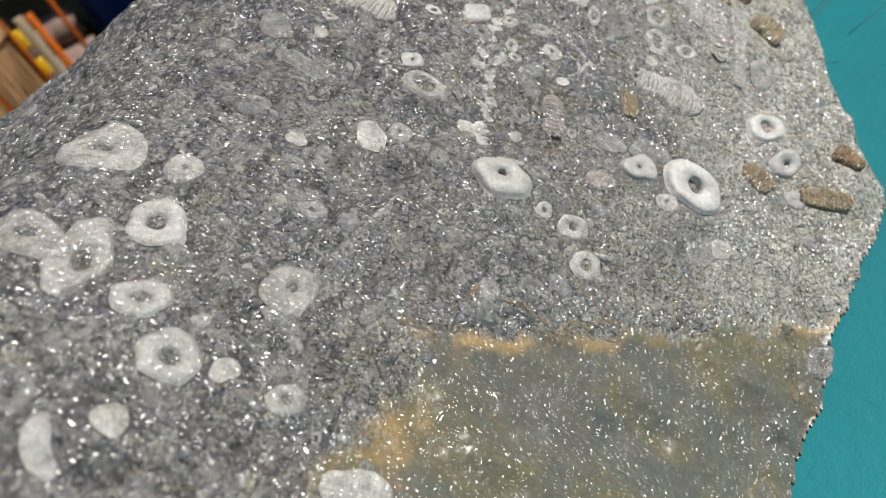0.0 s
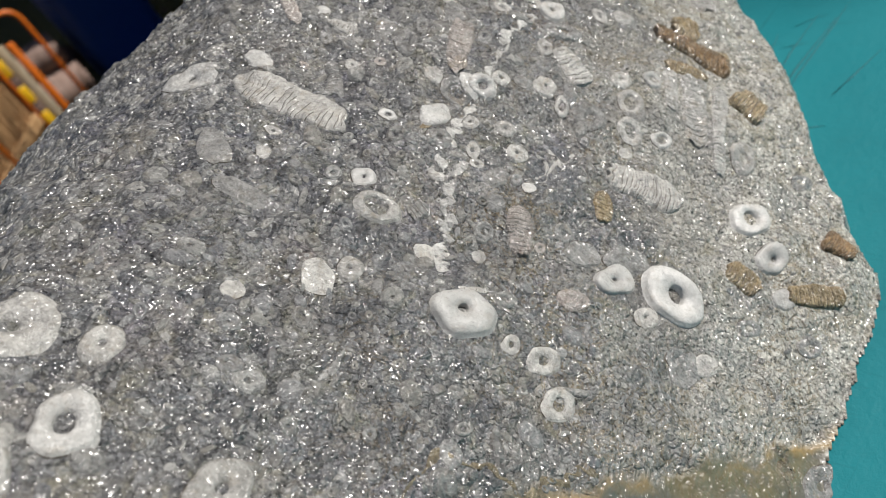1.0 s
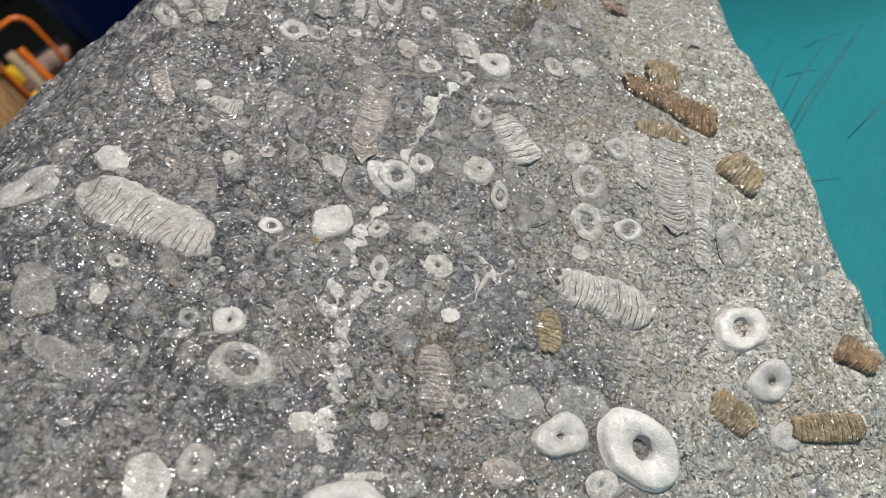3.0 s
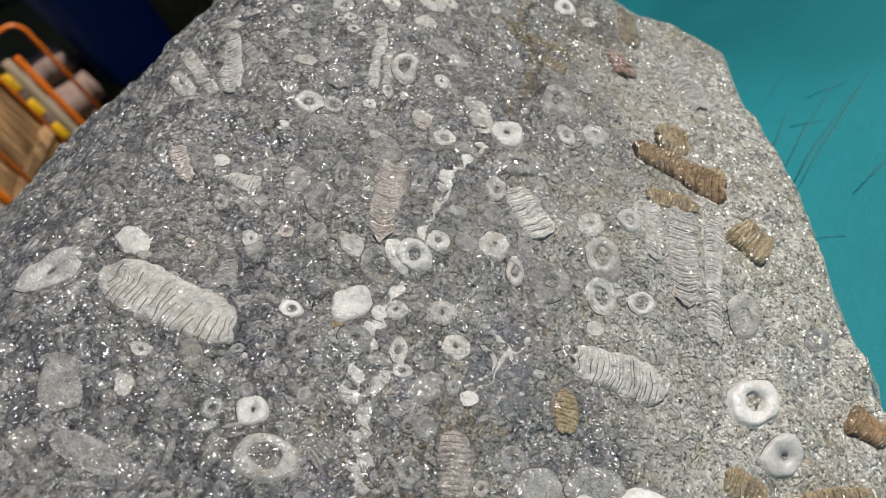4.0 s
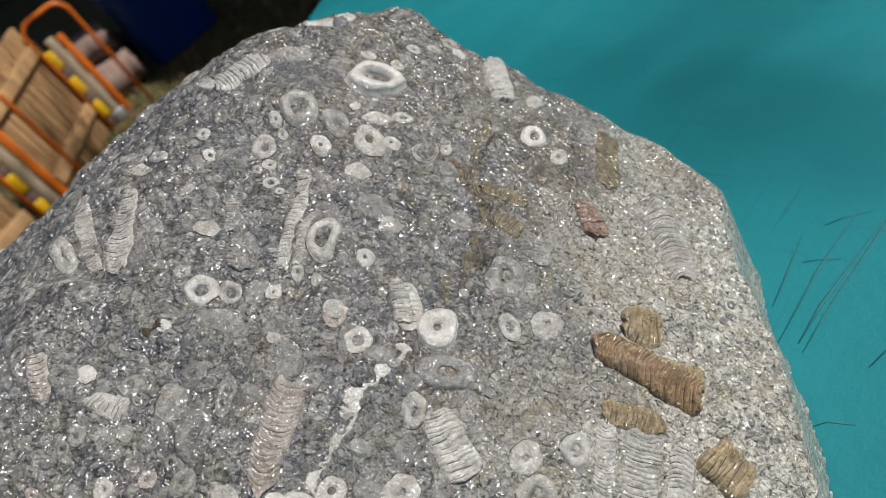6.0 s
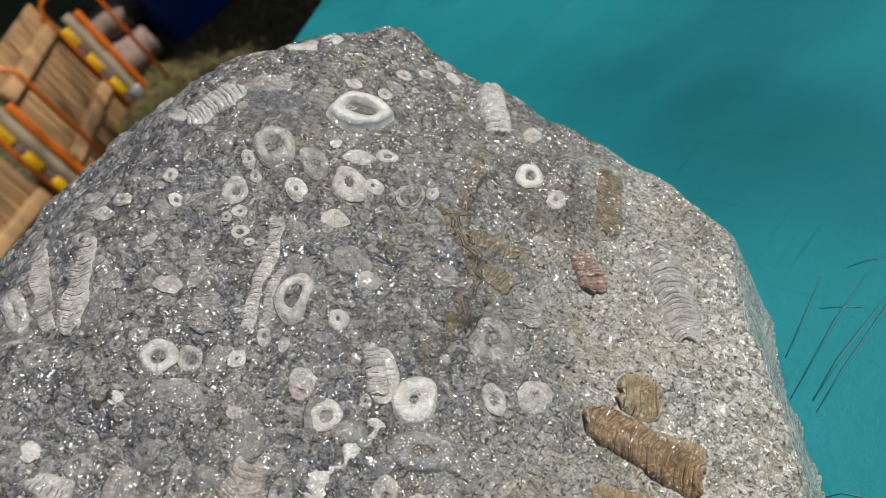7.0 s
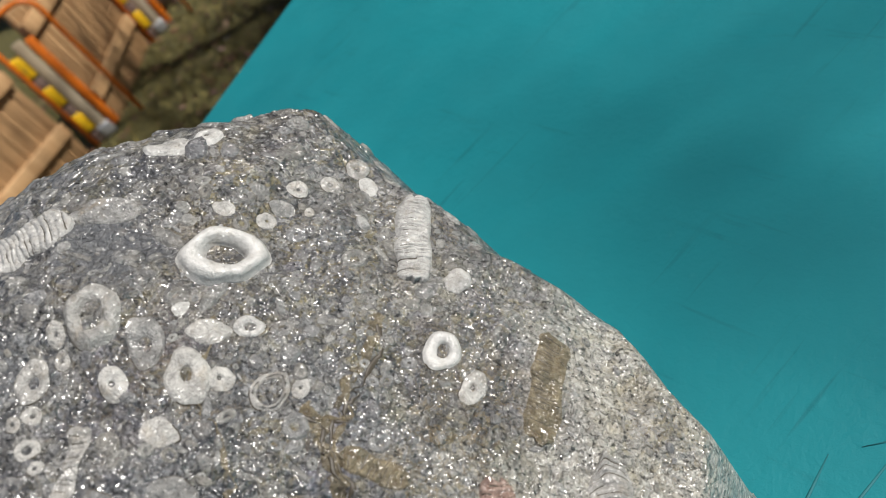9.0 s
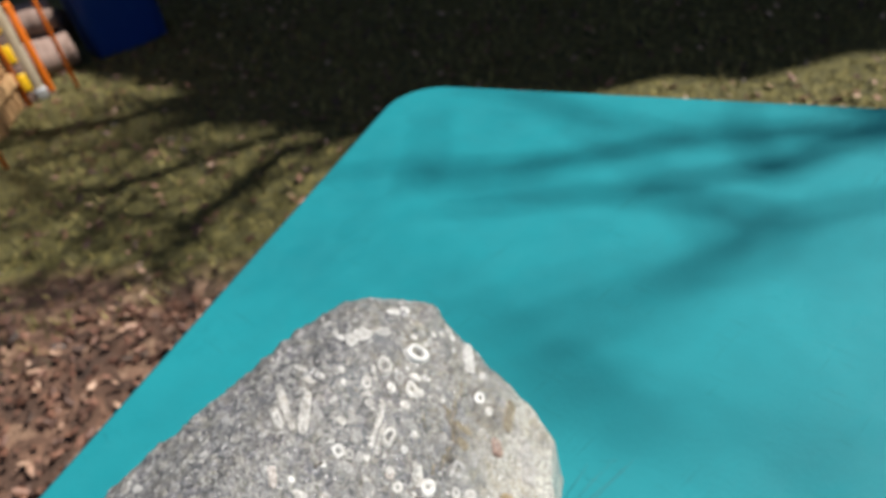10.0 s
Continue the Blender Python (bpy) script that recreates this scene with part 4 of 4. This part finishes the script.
def build_grit():
    """The crowd of small ossicles and shell bits between the large fossils."""
    rng = np.random.RandomState(77)
    held = np.array(HELD)
    X, Y, Z, N, F = [], [], [], [], []
    base = 0
    made = 0
    m = 10
    th = np.arange(m) * 2 * math.pi / m
    tries = 0
    while made < 13000 and tries < 60000:
        tries += 1
        x, y = rng.uniform(-0.105, 0.128), rng.uniform(-0.255, 0.09)
        h0 = float(smooth_height(x, y))
        if h0 < TOP + 0.012 or mud(x, y) > 0.5:
            continue
        size = 0.00034 * math.exp(abs(rng.normal(0, 0.8)))
        size = min(size, 0.0026)
        if x + 0.12 * y > 0.06:
            if rng.rand() < 0.75:
                continue
            size = min(size, 0.0012) * 0.8
        near = np.hypot(held[:, 0] - x, held[:, 1] - y) < held[:, 2] * 0.92 + size * 0.4
        if near.any():
            continue
        kind = rng.rand()
        if size > 0.0009:
            held = np.concatenate([held, [[x, y, size]]])
        long = rng.uniform(1.6, 3.4) if kind > 0.72 else rng.uniform(0.85, 1.5)
        w = wobble(th, made, 0.16 if kind < 0.4 else 0.08)
        up = size * rng.uniform(0.08, 0.34)
        a = rng.uniform(0, 6.28)
        if 0.36 < kind < 0.72:
            hole = rng.uniform(0.2, 0.5)
            rows = ((hole * 0.7, -0.0002), (hole, 0.5 * up), ((hole + 1) / 2, up), (0.93, 0.75 * up), (1.06, -0.0003))
        else:
            rows = ((0.12, 0.95 * up), (0.55, up), (0.9, 0.72 * up), (1.08, -0.0003))
        p, n = frame_at(x, y)
        ax = (Vector((1, 0, 0)) - n * n.x).normalized()
        ay = n.cross(ax)
        for q, off in rows:
            u, v = size * long**0.5 * q * w * np.cos(th), size / long**0.5 * q * w * np.sin(th)
            u, v = u * math.cos(a) - v * math.sin(a), u * math.sin(a) + v * math.cos(a)
            X.append(x + ax.x * u + ay.x * v)
            Y.append(y + ax.y * u + ay.y * v)
            Z.append(np.full(m, off))
            N.append(np.tile((n.x, n.y, n.z), (m, 1)))
        k = len(rows)
        for i in range(k - 1):
            for j in range(m):
                F.append((base + i * m + (j + 1) % m, base + i * m + j, base + (i + 1) * m + j, base + (i + 1) * m + (j + 1) % m))
        if k == 4:
            F.append(tuple(range(base, base + m)))
        base += k * m
        made += 1
    X, Y, Z = np.concatenate(X), np.concatenate(Y), np.concatenate(Z)
    N = np.concatenate(N) * Z[:, None]
    X, Y, Z = X + N[:, 0], Y + N[:, 1], rock_height(X, Y) + N[:, 2]
    me = bpy.data.meshes.new("fossil_grit")
    me.from_pydata(np.stack([X, Y, Z], -1).tolist(), [], F)
    me.materials.append(GRIT)
    me.polygons.foreach_set("use_smooth", [True] * len(me.polygons))
    ob = new("fossil_grit", me)
    ob.parent = boulder
    return tagged(ob, "crowd of tiny pale and grey crinoid ossicles", kind="stuff")


build_grit()


# ---- table ----
def build_table():
    x0, x1, y0, y1, r = -0.229, 1.20, -1.0, 0.521, 0.06
    t = thing("table", 0, 0, 0, label="teal painted table with rounded corners and scratched top", category="table")
    def outline(d):
        pts = []
        for cx, cy, a in ((x1 - r, y1 - r, 0), (x0 + r, y1 - r, 90), (x0 + r, y0 + r, 180), (x1 - r, y0 + r, 270)):
            pts += [(cx + (r - d) * math.cos(radians(a + 9 * i)), cy + (r - d) * math.sin(radians(a + 9 * i))) for i in range(11)]
        return pts
    bm = bmesh.new()
    rings = []
    for d, z in ((0.006, TOP - 0.028), (0.0, TOP - 0.022), (0.0, TOP - 0.006), (0.002, TOP - 0.0018), (0.006, TOP)):
        rings.append([bm.verts.new((x, y, z)) for x, y in outline(d)])
    for u, v in zip(rings, rings[1:]):
        for j in range(len(u)):
            bm.faces.new((u[j], u[(j + 1) % len(u)], v[(j + 1) % len(v)], v[j]))
    bm.faces.new(rings[-1])
    bm.faces.new(rings[0][::-1])
    ob = part("tabletop", bm, TEAL, t)
    for f in ob.data.polygons:
        f.use_smooth = len(f.vertices) == 4
    for lx, ly in ((x0 + 0.1, y0 + 0.1), (x1 - 0.1, y0 + 0.1), (x0 + 0.1, y1 - 0.1), (x1 - 0.1, y1 - 0.1)):
        bm = bmesh.new()
        tube(bm, [(lx, ly, 0.0), (lx, ly, TOP - 0.027)], 0.018, 14)
        part("leg", bm, STEEL, t)
    return t


table = build_table()


def scratch(points, w=0.0006):
    """A dark scored line in the paint, as a shallow raised burr."""
    bm = bmesh.new()
    pts = [Vector((x, y, TOP + 0.0001)) for x, y in points]
    tube(bm, pts, [w * (0.35 if i in (0, len(pts) - 1) else 1.0) for i in range(len(pts))], 6)
    for v in bm.verts:
        v.co.z = TOP + (v.co.z - TOP) * 0.1 + 0.0001
    part("scratch", bm, SCRATCH, table)


scratch([(0.109, 0.065), (0.106, 0.053), (0.102, 0.039)], 0.00036)
scratch([(0.124, 0.074), (0.113, 0.051), (0.104, 0.027)], 0.00036)
scratch([(0.130, 0.069), (0.114, 0.039), (0.109, 0.027)], 0.00048)
scratch([(0.109, 0.0545), (0.114, 0.0552), (0.119, 0.0550)], 0.00024)
scratch([(0.115, 0.068), (0.120, 0.0705), (0.127, 0.0720)], 0.00024)
scratch([(0.135, 0.078), (0.129, 0.065), (0.115, 0.036), (0.110, 0.024)], 0.00030)
scratch([(0.142, 0.042), (0.132, 0.029), (0.125, 0.020)], 0.00036)
scratch([(0.113, 0.003), (0.116, 0.0045), (0.122, 0.0040)], 0.00024)


# ---- ground ----
def build_ground():
    bm = bmesh.new()
    xs = [-60 + 120 * i / 20 for i in range(21)]
    us = sorted(set([round(v, 3) for v in xs] + [round(-6 + 0.1 * i, 3) for i in range(101)]))
    grid = [[bm.verts.new((x, y, (0.012 * noise.noise((x * 2.1, y * 2.1, 0)) - 0.004) if abs(x) < 7 and abs(y) < 7 else 0.0)) for y in us] for x in us]
    for i in range(len(us) - 1):
        for j in range(len(us) - 1):
            bm.faces.new((grid[i][j], grid[i + 1][j], grid[i + 1][j + 1], grid[i][j + 1]))
    return tagged(part("ground", bm, SOIL), "mossy lawn with brown leaf litter in dappled shade", "ground", kind="structure")


ground = build_ground()


def on_ground(x, y):
    return 0.012 * noise.noise((x * 2.1, y * 2.1, 0)) - 0.004


def build_litter():
    rng = random.Random(5)
    bm = bmesh.new()
    count = 0
    while count < 14000:
        x, y = rng.uniform(-3.4, 1.6), rng.uniform(-0.4, 4.0)
        bias = y - 0.45 * x
        if rng.random() > (1.0 if bias < 1.25 else 0.16):
            continue
        s = rng.uniform(0.006, 0.020)
        z = on_ground(x, y) + rng.uniform(0.004, 0.02)
        m = pose(x, y, z, rng.uniform(-35, 35), rng.uniform(-35, 35), rng.uniform(0, 360))
        curl = rng.uniform(0.1, 0.5) * s
        vs = [bm.verts.new(m @ Vector(p)) for p in ((-s, 0, curl), (-s * 0.3, -s * 0.5, 0), (s * 0.5, -s * 0.38, 0), (s, 0, curl), (s * 0.5, s * 0.38, 0.2 * curl), (-s * 0.3, s * 0.5, 0.2 * curl))]
        bm.faces.new((vs[0], vs[1], vs[2], vs[3]))
        bm.faces.new((vs[0], vs[3], vs[4], vs[5]))
        count += 1
    return tagged(part("fallen_leaves", bm, make_leaf()), "scattered dry reddish-brown fallen leaves on the ground", "leaves", kind="stuff")


def build_grass():
    rng = random.Random(8)
    vs, fs = [], []
    for _ in range(30000):
        x, y = rng.uniform(-3.8, 1.8), rng.uniform(0.2, 4.2)
        if y - 0.45 * x < 1.15 + 0.5 * noise.noise((x * 1.7, y * 1.7, 3)):
            continue
        hgt, a, lean = rng.uniform(0.012, 0.045), rng.uniform(0, 6.28), rng.uniform(0.2, 1.4)
        z = on_ground(x, y) - 0.002
        dx, dy, w = math.cos(a), math.sin(a), rng.uniform(0.0015, 0.004)
        b = len(vs)
        vs += [(x - dy * w, y + dx * w, z), (x + dy * w, y - dx * w, z), (x + dx * hgt * lean, y + dy * hgt * lean, z + hgt)]
        fs.append((b, b + 1, b + 2))
    me = bpy.data.meshes.new("grass")
    me.from_pydata(vs, [], fs)
    me.materials.append(make_grass())
    return tagged(new("grass", me), "short olive-green moss and lawn grass", "grass", kind="stuff")


build_litter()
build_grass()


# ---- upright racks of boards in the yard ----
RIGHT, NEAR = Vector((0.52, 0.854, 0)), Vector((0.854, -0.52, 0))
YAW = math.degrees(math.atan2(0.854, 0.52))


def build_rack(p, blocks, height, tags):
    """An orange tube hoop with a cream plank, an orange board and yellow blocks between; local x runs along its front."""
    t = thing("board_rack", p.x, p.y, 0, YAW, **tags)
    bm = bmesh.new()
    l, r, c = -0.06, 0.135, 0.055
    pts = [(l, -0.02, 0.0), (l, -0.02, height - c)]
    pts += [(l + c - c * math.cos(radians(a)), -0.02, height - c + c * math.sin(radians(a))) for a in range(15, 91, 15)]
    pts += [(r - c + c * math.sin(radians(a)), -0.02, height - c + c * math.cos(radians(a))) for a in range(0, 91, 15)] + [(r, -0.02, 0.0)]
    part("hoop", tube(bm, pts, 0.0085, 12), ORANGE, t, "bent orange steel tube")
    part("plank", box(bmesh.new(), 0.0, 0.0, (height - 0.09) / 2, 0.036, 0.03, height - 0.09, 0.004), CREAM, t, "cream wooden plank")
    part("board", box(bmesh.new(), 0.04, -0.004, (height - 0.1) / 2 + 0.01, 0.028, 0.026, height - 0.12, 0.004), ORANGE, t, "orange painted board")
    part("foot", box(bmesh.new(), 0.0, 0.003, 0.025, 0.05, 0.05, 0.05, 0.006), STEEL, t, "pale metal foot")
    for z in blocks:
        part("block", box(bmesh.new(), -0.045, 0.006, z, 0.045, 0.05, 0.075, 0.006), YELLOW, t, "yellow painted block")
        part("spacer", box(bmesh.new(), -0.04, 0.0, z - 0.07, 0.036, 0.03, 0.05, 0.004), WORN, t)
    return t


def build_panel(a, b, height, count):
    """A ribbed panel of upright tan slats from a to b."""
    mid = (a + b) / 2
    run = (b - a).length
    yaw = math.degrees(math.atan2(b.y - a.y, b.x - a.x))
    t = thing("slat_panel", mid.x, mid.y, 0, yaw, label="upright panel of tan ribbed wooden slats in dappled sun", category="panel")
    w = run / count
    me = None
    for i in range(count):
        if me is None:
            ob = part("slat", box(bmesh.new(), 0, 0, height / 2, w * 0.82, 0.02, height, 0.003), SLAT, t)
            me = ob.data
        else:
            ob = new("slat", me)
            ob.parent = t
        ob.location = (-run / 2 + w * (i + 0.5), 0.004 * math.sin(i * 2.3), 0)
    for z in (0.12, height - 0.1):
        part("rail", box(bmesh.new(), 0, 0.022, z, run, 0.02, 0.05, 0.003), SLAT, t)
    return t


BASE_A, BASE_B = Vector((-2.58, 1.62, 0)), Vector((-2.34, 1.04, 0))
build_rack(BASE_A, (0.09, 0.21, 0.33), 0.49, dict(label="orange tube rack with cream plank and yellow blocks", category="rack", group="board racks"))
build_rack(BASE_B, (0.09, 0.21, 0.33), 0.49, dict(label="orange tube rack with cream plank and yellow blocks", category="rack", group="board racks"))
build_panel(BASE_A - RIGHT * 0.07 - NEAR * 0.03, BASE_B + RIGHT * 0.03 - NEAR * 0.03, 0.5, 40)
build_panel(BASE_B - RIGHT * 0.10 + NEAR * 0.02, BASE_B - RIGHT * 0.55 + NEAR * 0.32, 0.45, 34)


def build_bin():
    t = thing("storage_bin", -2.65, 2.19, 0, YAW, label="dark blue plastic storage bin standing on grass", category="bin")
    bm = bmesh.new()
    prof = [(0.165, 0.0), (0.175, 0.01), (0.205, 0.56), (0.222, 0.565), (0.222, 0.60), (0.205, 0.60), (0.198, 0.57), (0.17, 0.02)]
    rings = []
    for r, z in prof:
        ring = []
        for i in range(32):
            a = 2 * math.pi * i / 32
            c, s = math.cos(a), math.sin(a)
            q = r / max(abs(c), abs(s)) * (1 - 0.1 * abs(math.sin(2 * a)) ** 3)
            ring.append(bm.verts.new((q * c, q * s, z)))
        rings.append(ring)
    for u, v in zip(rings, rings[1:]):
        for j in range(32):
            bm.faces.new((u[j], u[(j + 1) % 32], v[(j + 1) % 32], v[j]))
    bm.faces.new(rings[0][::-1])
    bm.faces.new(rings[-1])
    part("body", bm, BLUE, t)
    part("handle", tube(bmesh.new(), [(-0.06, -0.215, 0.5), (-0.06, -0.24, 0.5), (0.06, -0.24, 0.5), (0.06, -0.215, 0.5)], 0.009, 8), BLUE, t)
    return t


build_bin()


def build_logs():
    for x, y, z, l, r, a in ((-2.77, 1.78, 0.088, 0.34, 0.09, 62), (-2.81, 1.81, 0.236, 0.32, 0.075, 55), (-3.2, 2.06, 0.085, 0.5, 0.09, 20)):
        rng = random.Random(int(l * 100))
        bm = bmesh.new()
        pts = [(-l / 2 + l * i / 10, 0, 0) for i in range(11)]
        tube(bm, pts, [r * (1 + 0.06 * rng.uniform(-1, 1)) for _ in pts], 14)
        for v in bm.verts:
            v.co.z *= 0.9
            v.co += Vector((0, 1, 1)) * 0.006 * noise.noise(v.co * 22)
        ob = part("log", bm, WORN)
        ob.matrix_world = pose(x, y, z - 0.005, 0, 0, a)
        tagged(ob, "weathered reddish-grey split log in a stack", "log", "stacked logs")


build_logs()


# ---- an unseen dark wall, added to throw the far yard into shade ----
def build_shade_wall():
    rng = random.Random(3)
    bm = bmesh.new()
    x = -9.0
    while x < 9.0:
        w = rng.uniform(0.16, 0.42)
        # board heights follow the edge of the shadow wanted on the ground
        hgt = float(np.interp(x + w / 2, (-9, 0, 0.9, 1.9, 2.35, 2.75, 3.15, 3.65, 9), (4.9, 5.0, 5.25, 5.6, 6.0, 5.95, 5.2, 4.55, 4.4))) + rng.uniform(-0.12, 0.12)
        box(bm, x + w / 2, 4.4 + rng.uniform(-0.02, 0.02), hgt / 2, w - 0.004, 0.12, hgt)
        x += w
    return tagged(part("shade_wall", bm, BARK), "unseen tall dark wall of uneven weathered boards, added to shade the far yard", "wall", kind="structure")


build_shade_wall()


# ---- the tree whose trunk and bare twigs shade the yard ----
def build_tree():
    rng = random.Random(21)
    t = thing("tree", 1.6, 3.9, 0, label="bare tree with thick dark trunk and spreading branches", category="tree")
    base = Vector((1.6, 3.9, 0))
    def limb(start, way, length, r, bend):
        pts, p, d = [start], start.copy(), way.normalized()
        for _ in range(9):
            d = (d + Vector((rng.uniform(-bend, bend), rng.uniform(-bend, bend), rng.uniform(-bend, bend) * 0.7))).normalized()
            p = p + d * length / 9
            pts.append(p.copy())
        return pts, [max(0.003, r * (1 - 0.85 * i / 9)) for i in range(10)]
    bm = bmesh.new()
    pts = [Vector((0.04 * math.sin(i), 0.03 * math.cos(i * 1.3), i * 0.4)) for i in range(13)]
    tube(bm, pts, [0.24 if i == 0 else 0.19 - 0.009 * i for i in range(13)], 18)
    part("trunk", bm, BARK, t)
    twigs = bmesh.new()
    heads = [Vector((0.75, 2.75, 3.6)), Vector((0.1, 3.1, 3.9)), Vector((1.0, 2.3, 3.3)), Vector((1.3, 3.6, 4.4))]
    for i, hd in enumerate(heads):
        start = Vector((0, 0, 2.2 + 0.4 * (i % 6)))
        to = hd - base
        n = 10
        pts = []
        for j in range(n + 1):
            f = j / n
            q = start.lerp(to, f) + Vector((0, 0, 0.5 * math.sin(math.pi * f)))
            pts.append(q + Vector((rng.uniform(-1, 1), rng.uniform(-1, 1), rng.uniform(-1, 1))) * 0.05 * (1 if 0 < j else 0))
        part("limb", tube(bmesh.new(), pts, [0.055 * (1 - 0.8 * j / n) for j in range(n + 1)], 9), BARK, t)
        for j in range(3, n + 1):
            for _ in range(4):
                way = Vector((rng.uniform(-1, 1), rng.uniform(-1, 1), rng.uniform(-0.4, 0.7)))
                a, b = limb(pts[j], way + (to - start).normalized() * 0.5, rng.uniform(0.4, 1.1), rng.uniform(0.006, 0.012), 0.16)
                tube(twigs, a, b, 5)
                for k in (3, 5, 7):
                    c, d = limb(a[k], Vector((rng.uniform(-1, 1), rng.uniform(-1, 1), rng.uniform(-0.5, 0.6))), rng.uniform(0.2, 0.5), 0.004, 0.2)
                    tube(twigs, c, d, 4)
    # slender boughs over the table's far corner, set by the shade they throw on it
    def above(x, y, rise):
        return Vector((x, y, TOP)) + SUN * (rise / SUN.z) - base
    lines = (([(0.75, 0.66), (0.55, 0.585), (0.38, 0.53), (0.20, 0.475), (0.10, 0.44), (0.01, 0.375), (-0.12, 0.315)], 0.008, 3.3),
             ([(0.75, 0.55), (0.55, 0.49), (0.40, 0.44), (0.28, 0.375), (0.20, 0.33), (0.165, 0.29), (0.125, 0.235)], 0.008, 3.4),
             ([(0.45, 0.555), (0.33, 0.50), (0.24, 0.45), (0.19, 0.385)], 0.011, 3.0), ([(0.30, 0.51), (0.22, 0.53), (0.12, 0.54)], 0.012, 3.0),
             # unseen extra bough, added only to dim the table softly beside the boulder
             ([(0.75, 0.55), (0.45, 0.20), (0.26, 0.10), (0.17, 0.10), (0.115, 0.09), (0.075, 0.12), (0.03, 0.135), (0.0, 0.16)], 0.003, 5.4))
    for line, r, rise in lines:
        pts = [above(x, y, rise + 0.04 * j) for j, (x, y) in enumerate(line)]
        part("bough", tube(bmesh.new(), pts, [r * (1 - 0.8 * j / len(pts)) for j in range(len(pts))], 8), BARK, t)
        for j in range(1, len(pts)):
            for _ in range(1):
                a, b = limb(pts[j], Vector((rng.uniform(-1, 0.6), rng.uniform(-0.3, 1), rng.uniform(-0.2, 0.5))), rng.uniform(0.15, 0.35), rng.uniform(0.004, 0.008), 0.14)
                tube(twigs, a, b, 5)
    part("bough", tube(bmesh.new(), [(0, 0, 2.6), (0.15, -0.3, 3.3), above(0.75, 0.62, 3.0)], [0.07, 0.05, 0.028], 9), BARK, t)
    tagged(part("twigs", twigs, BARK, t), kind="stuff")
    return t


build_tree()
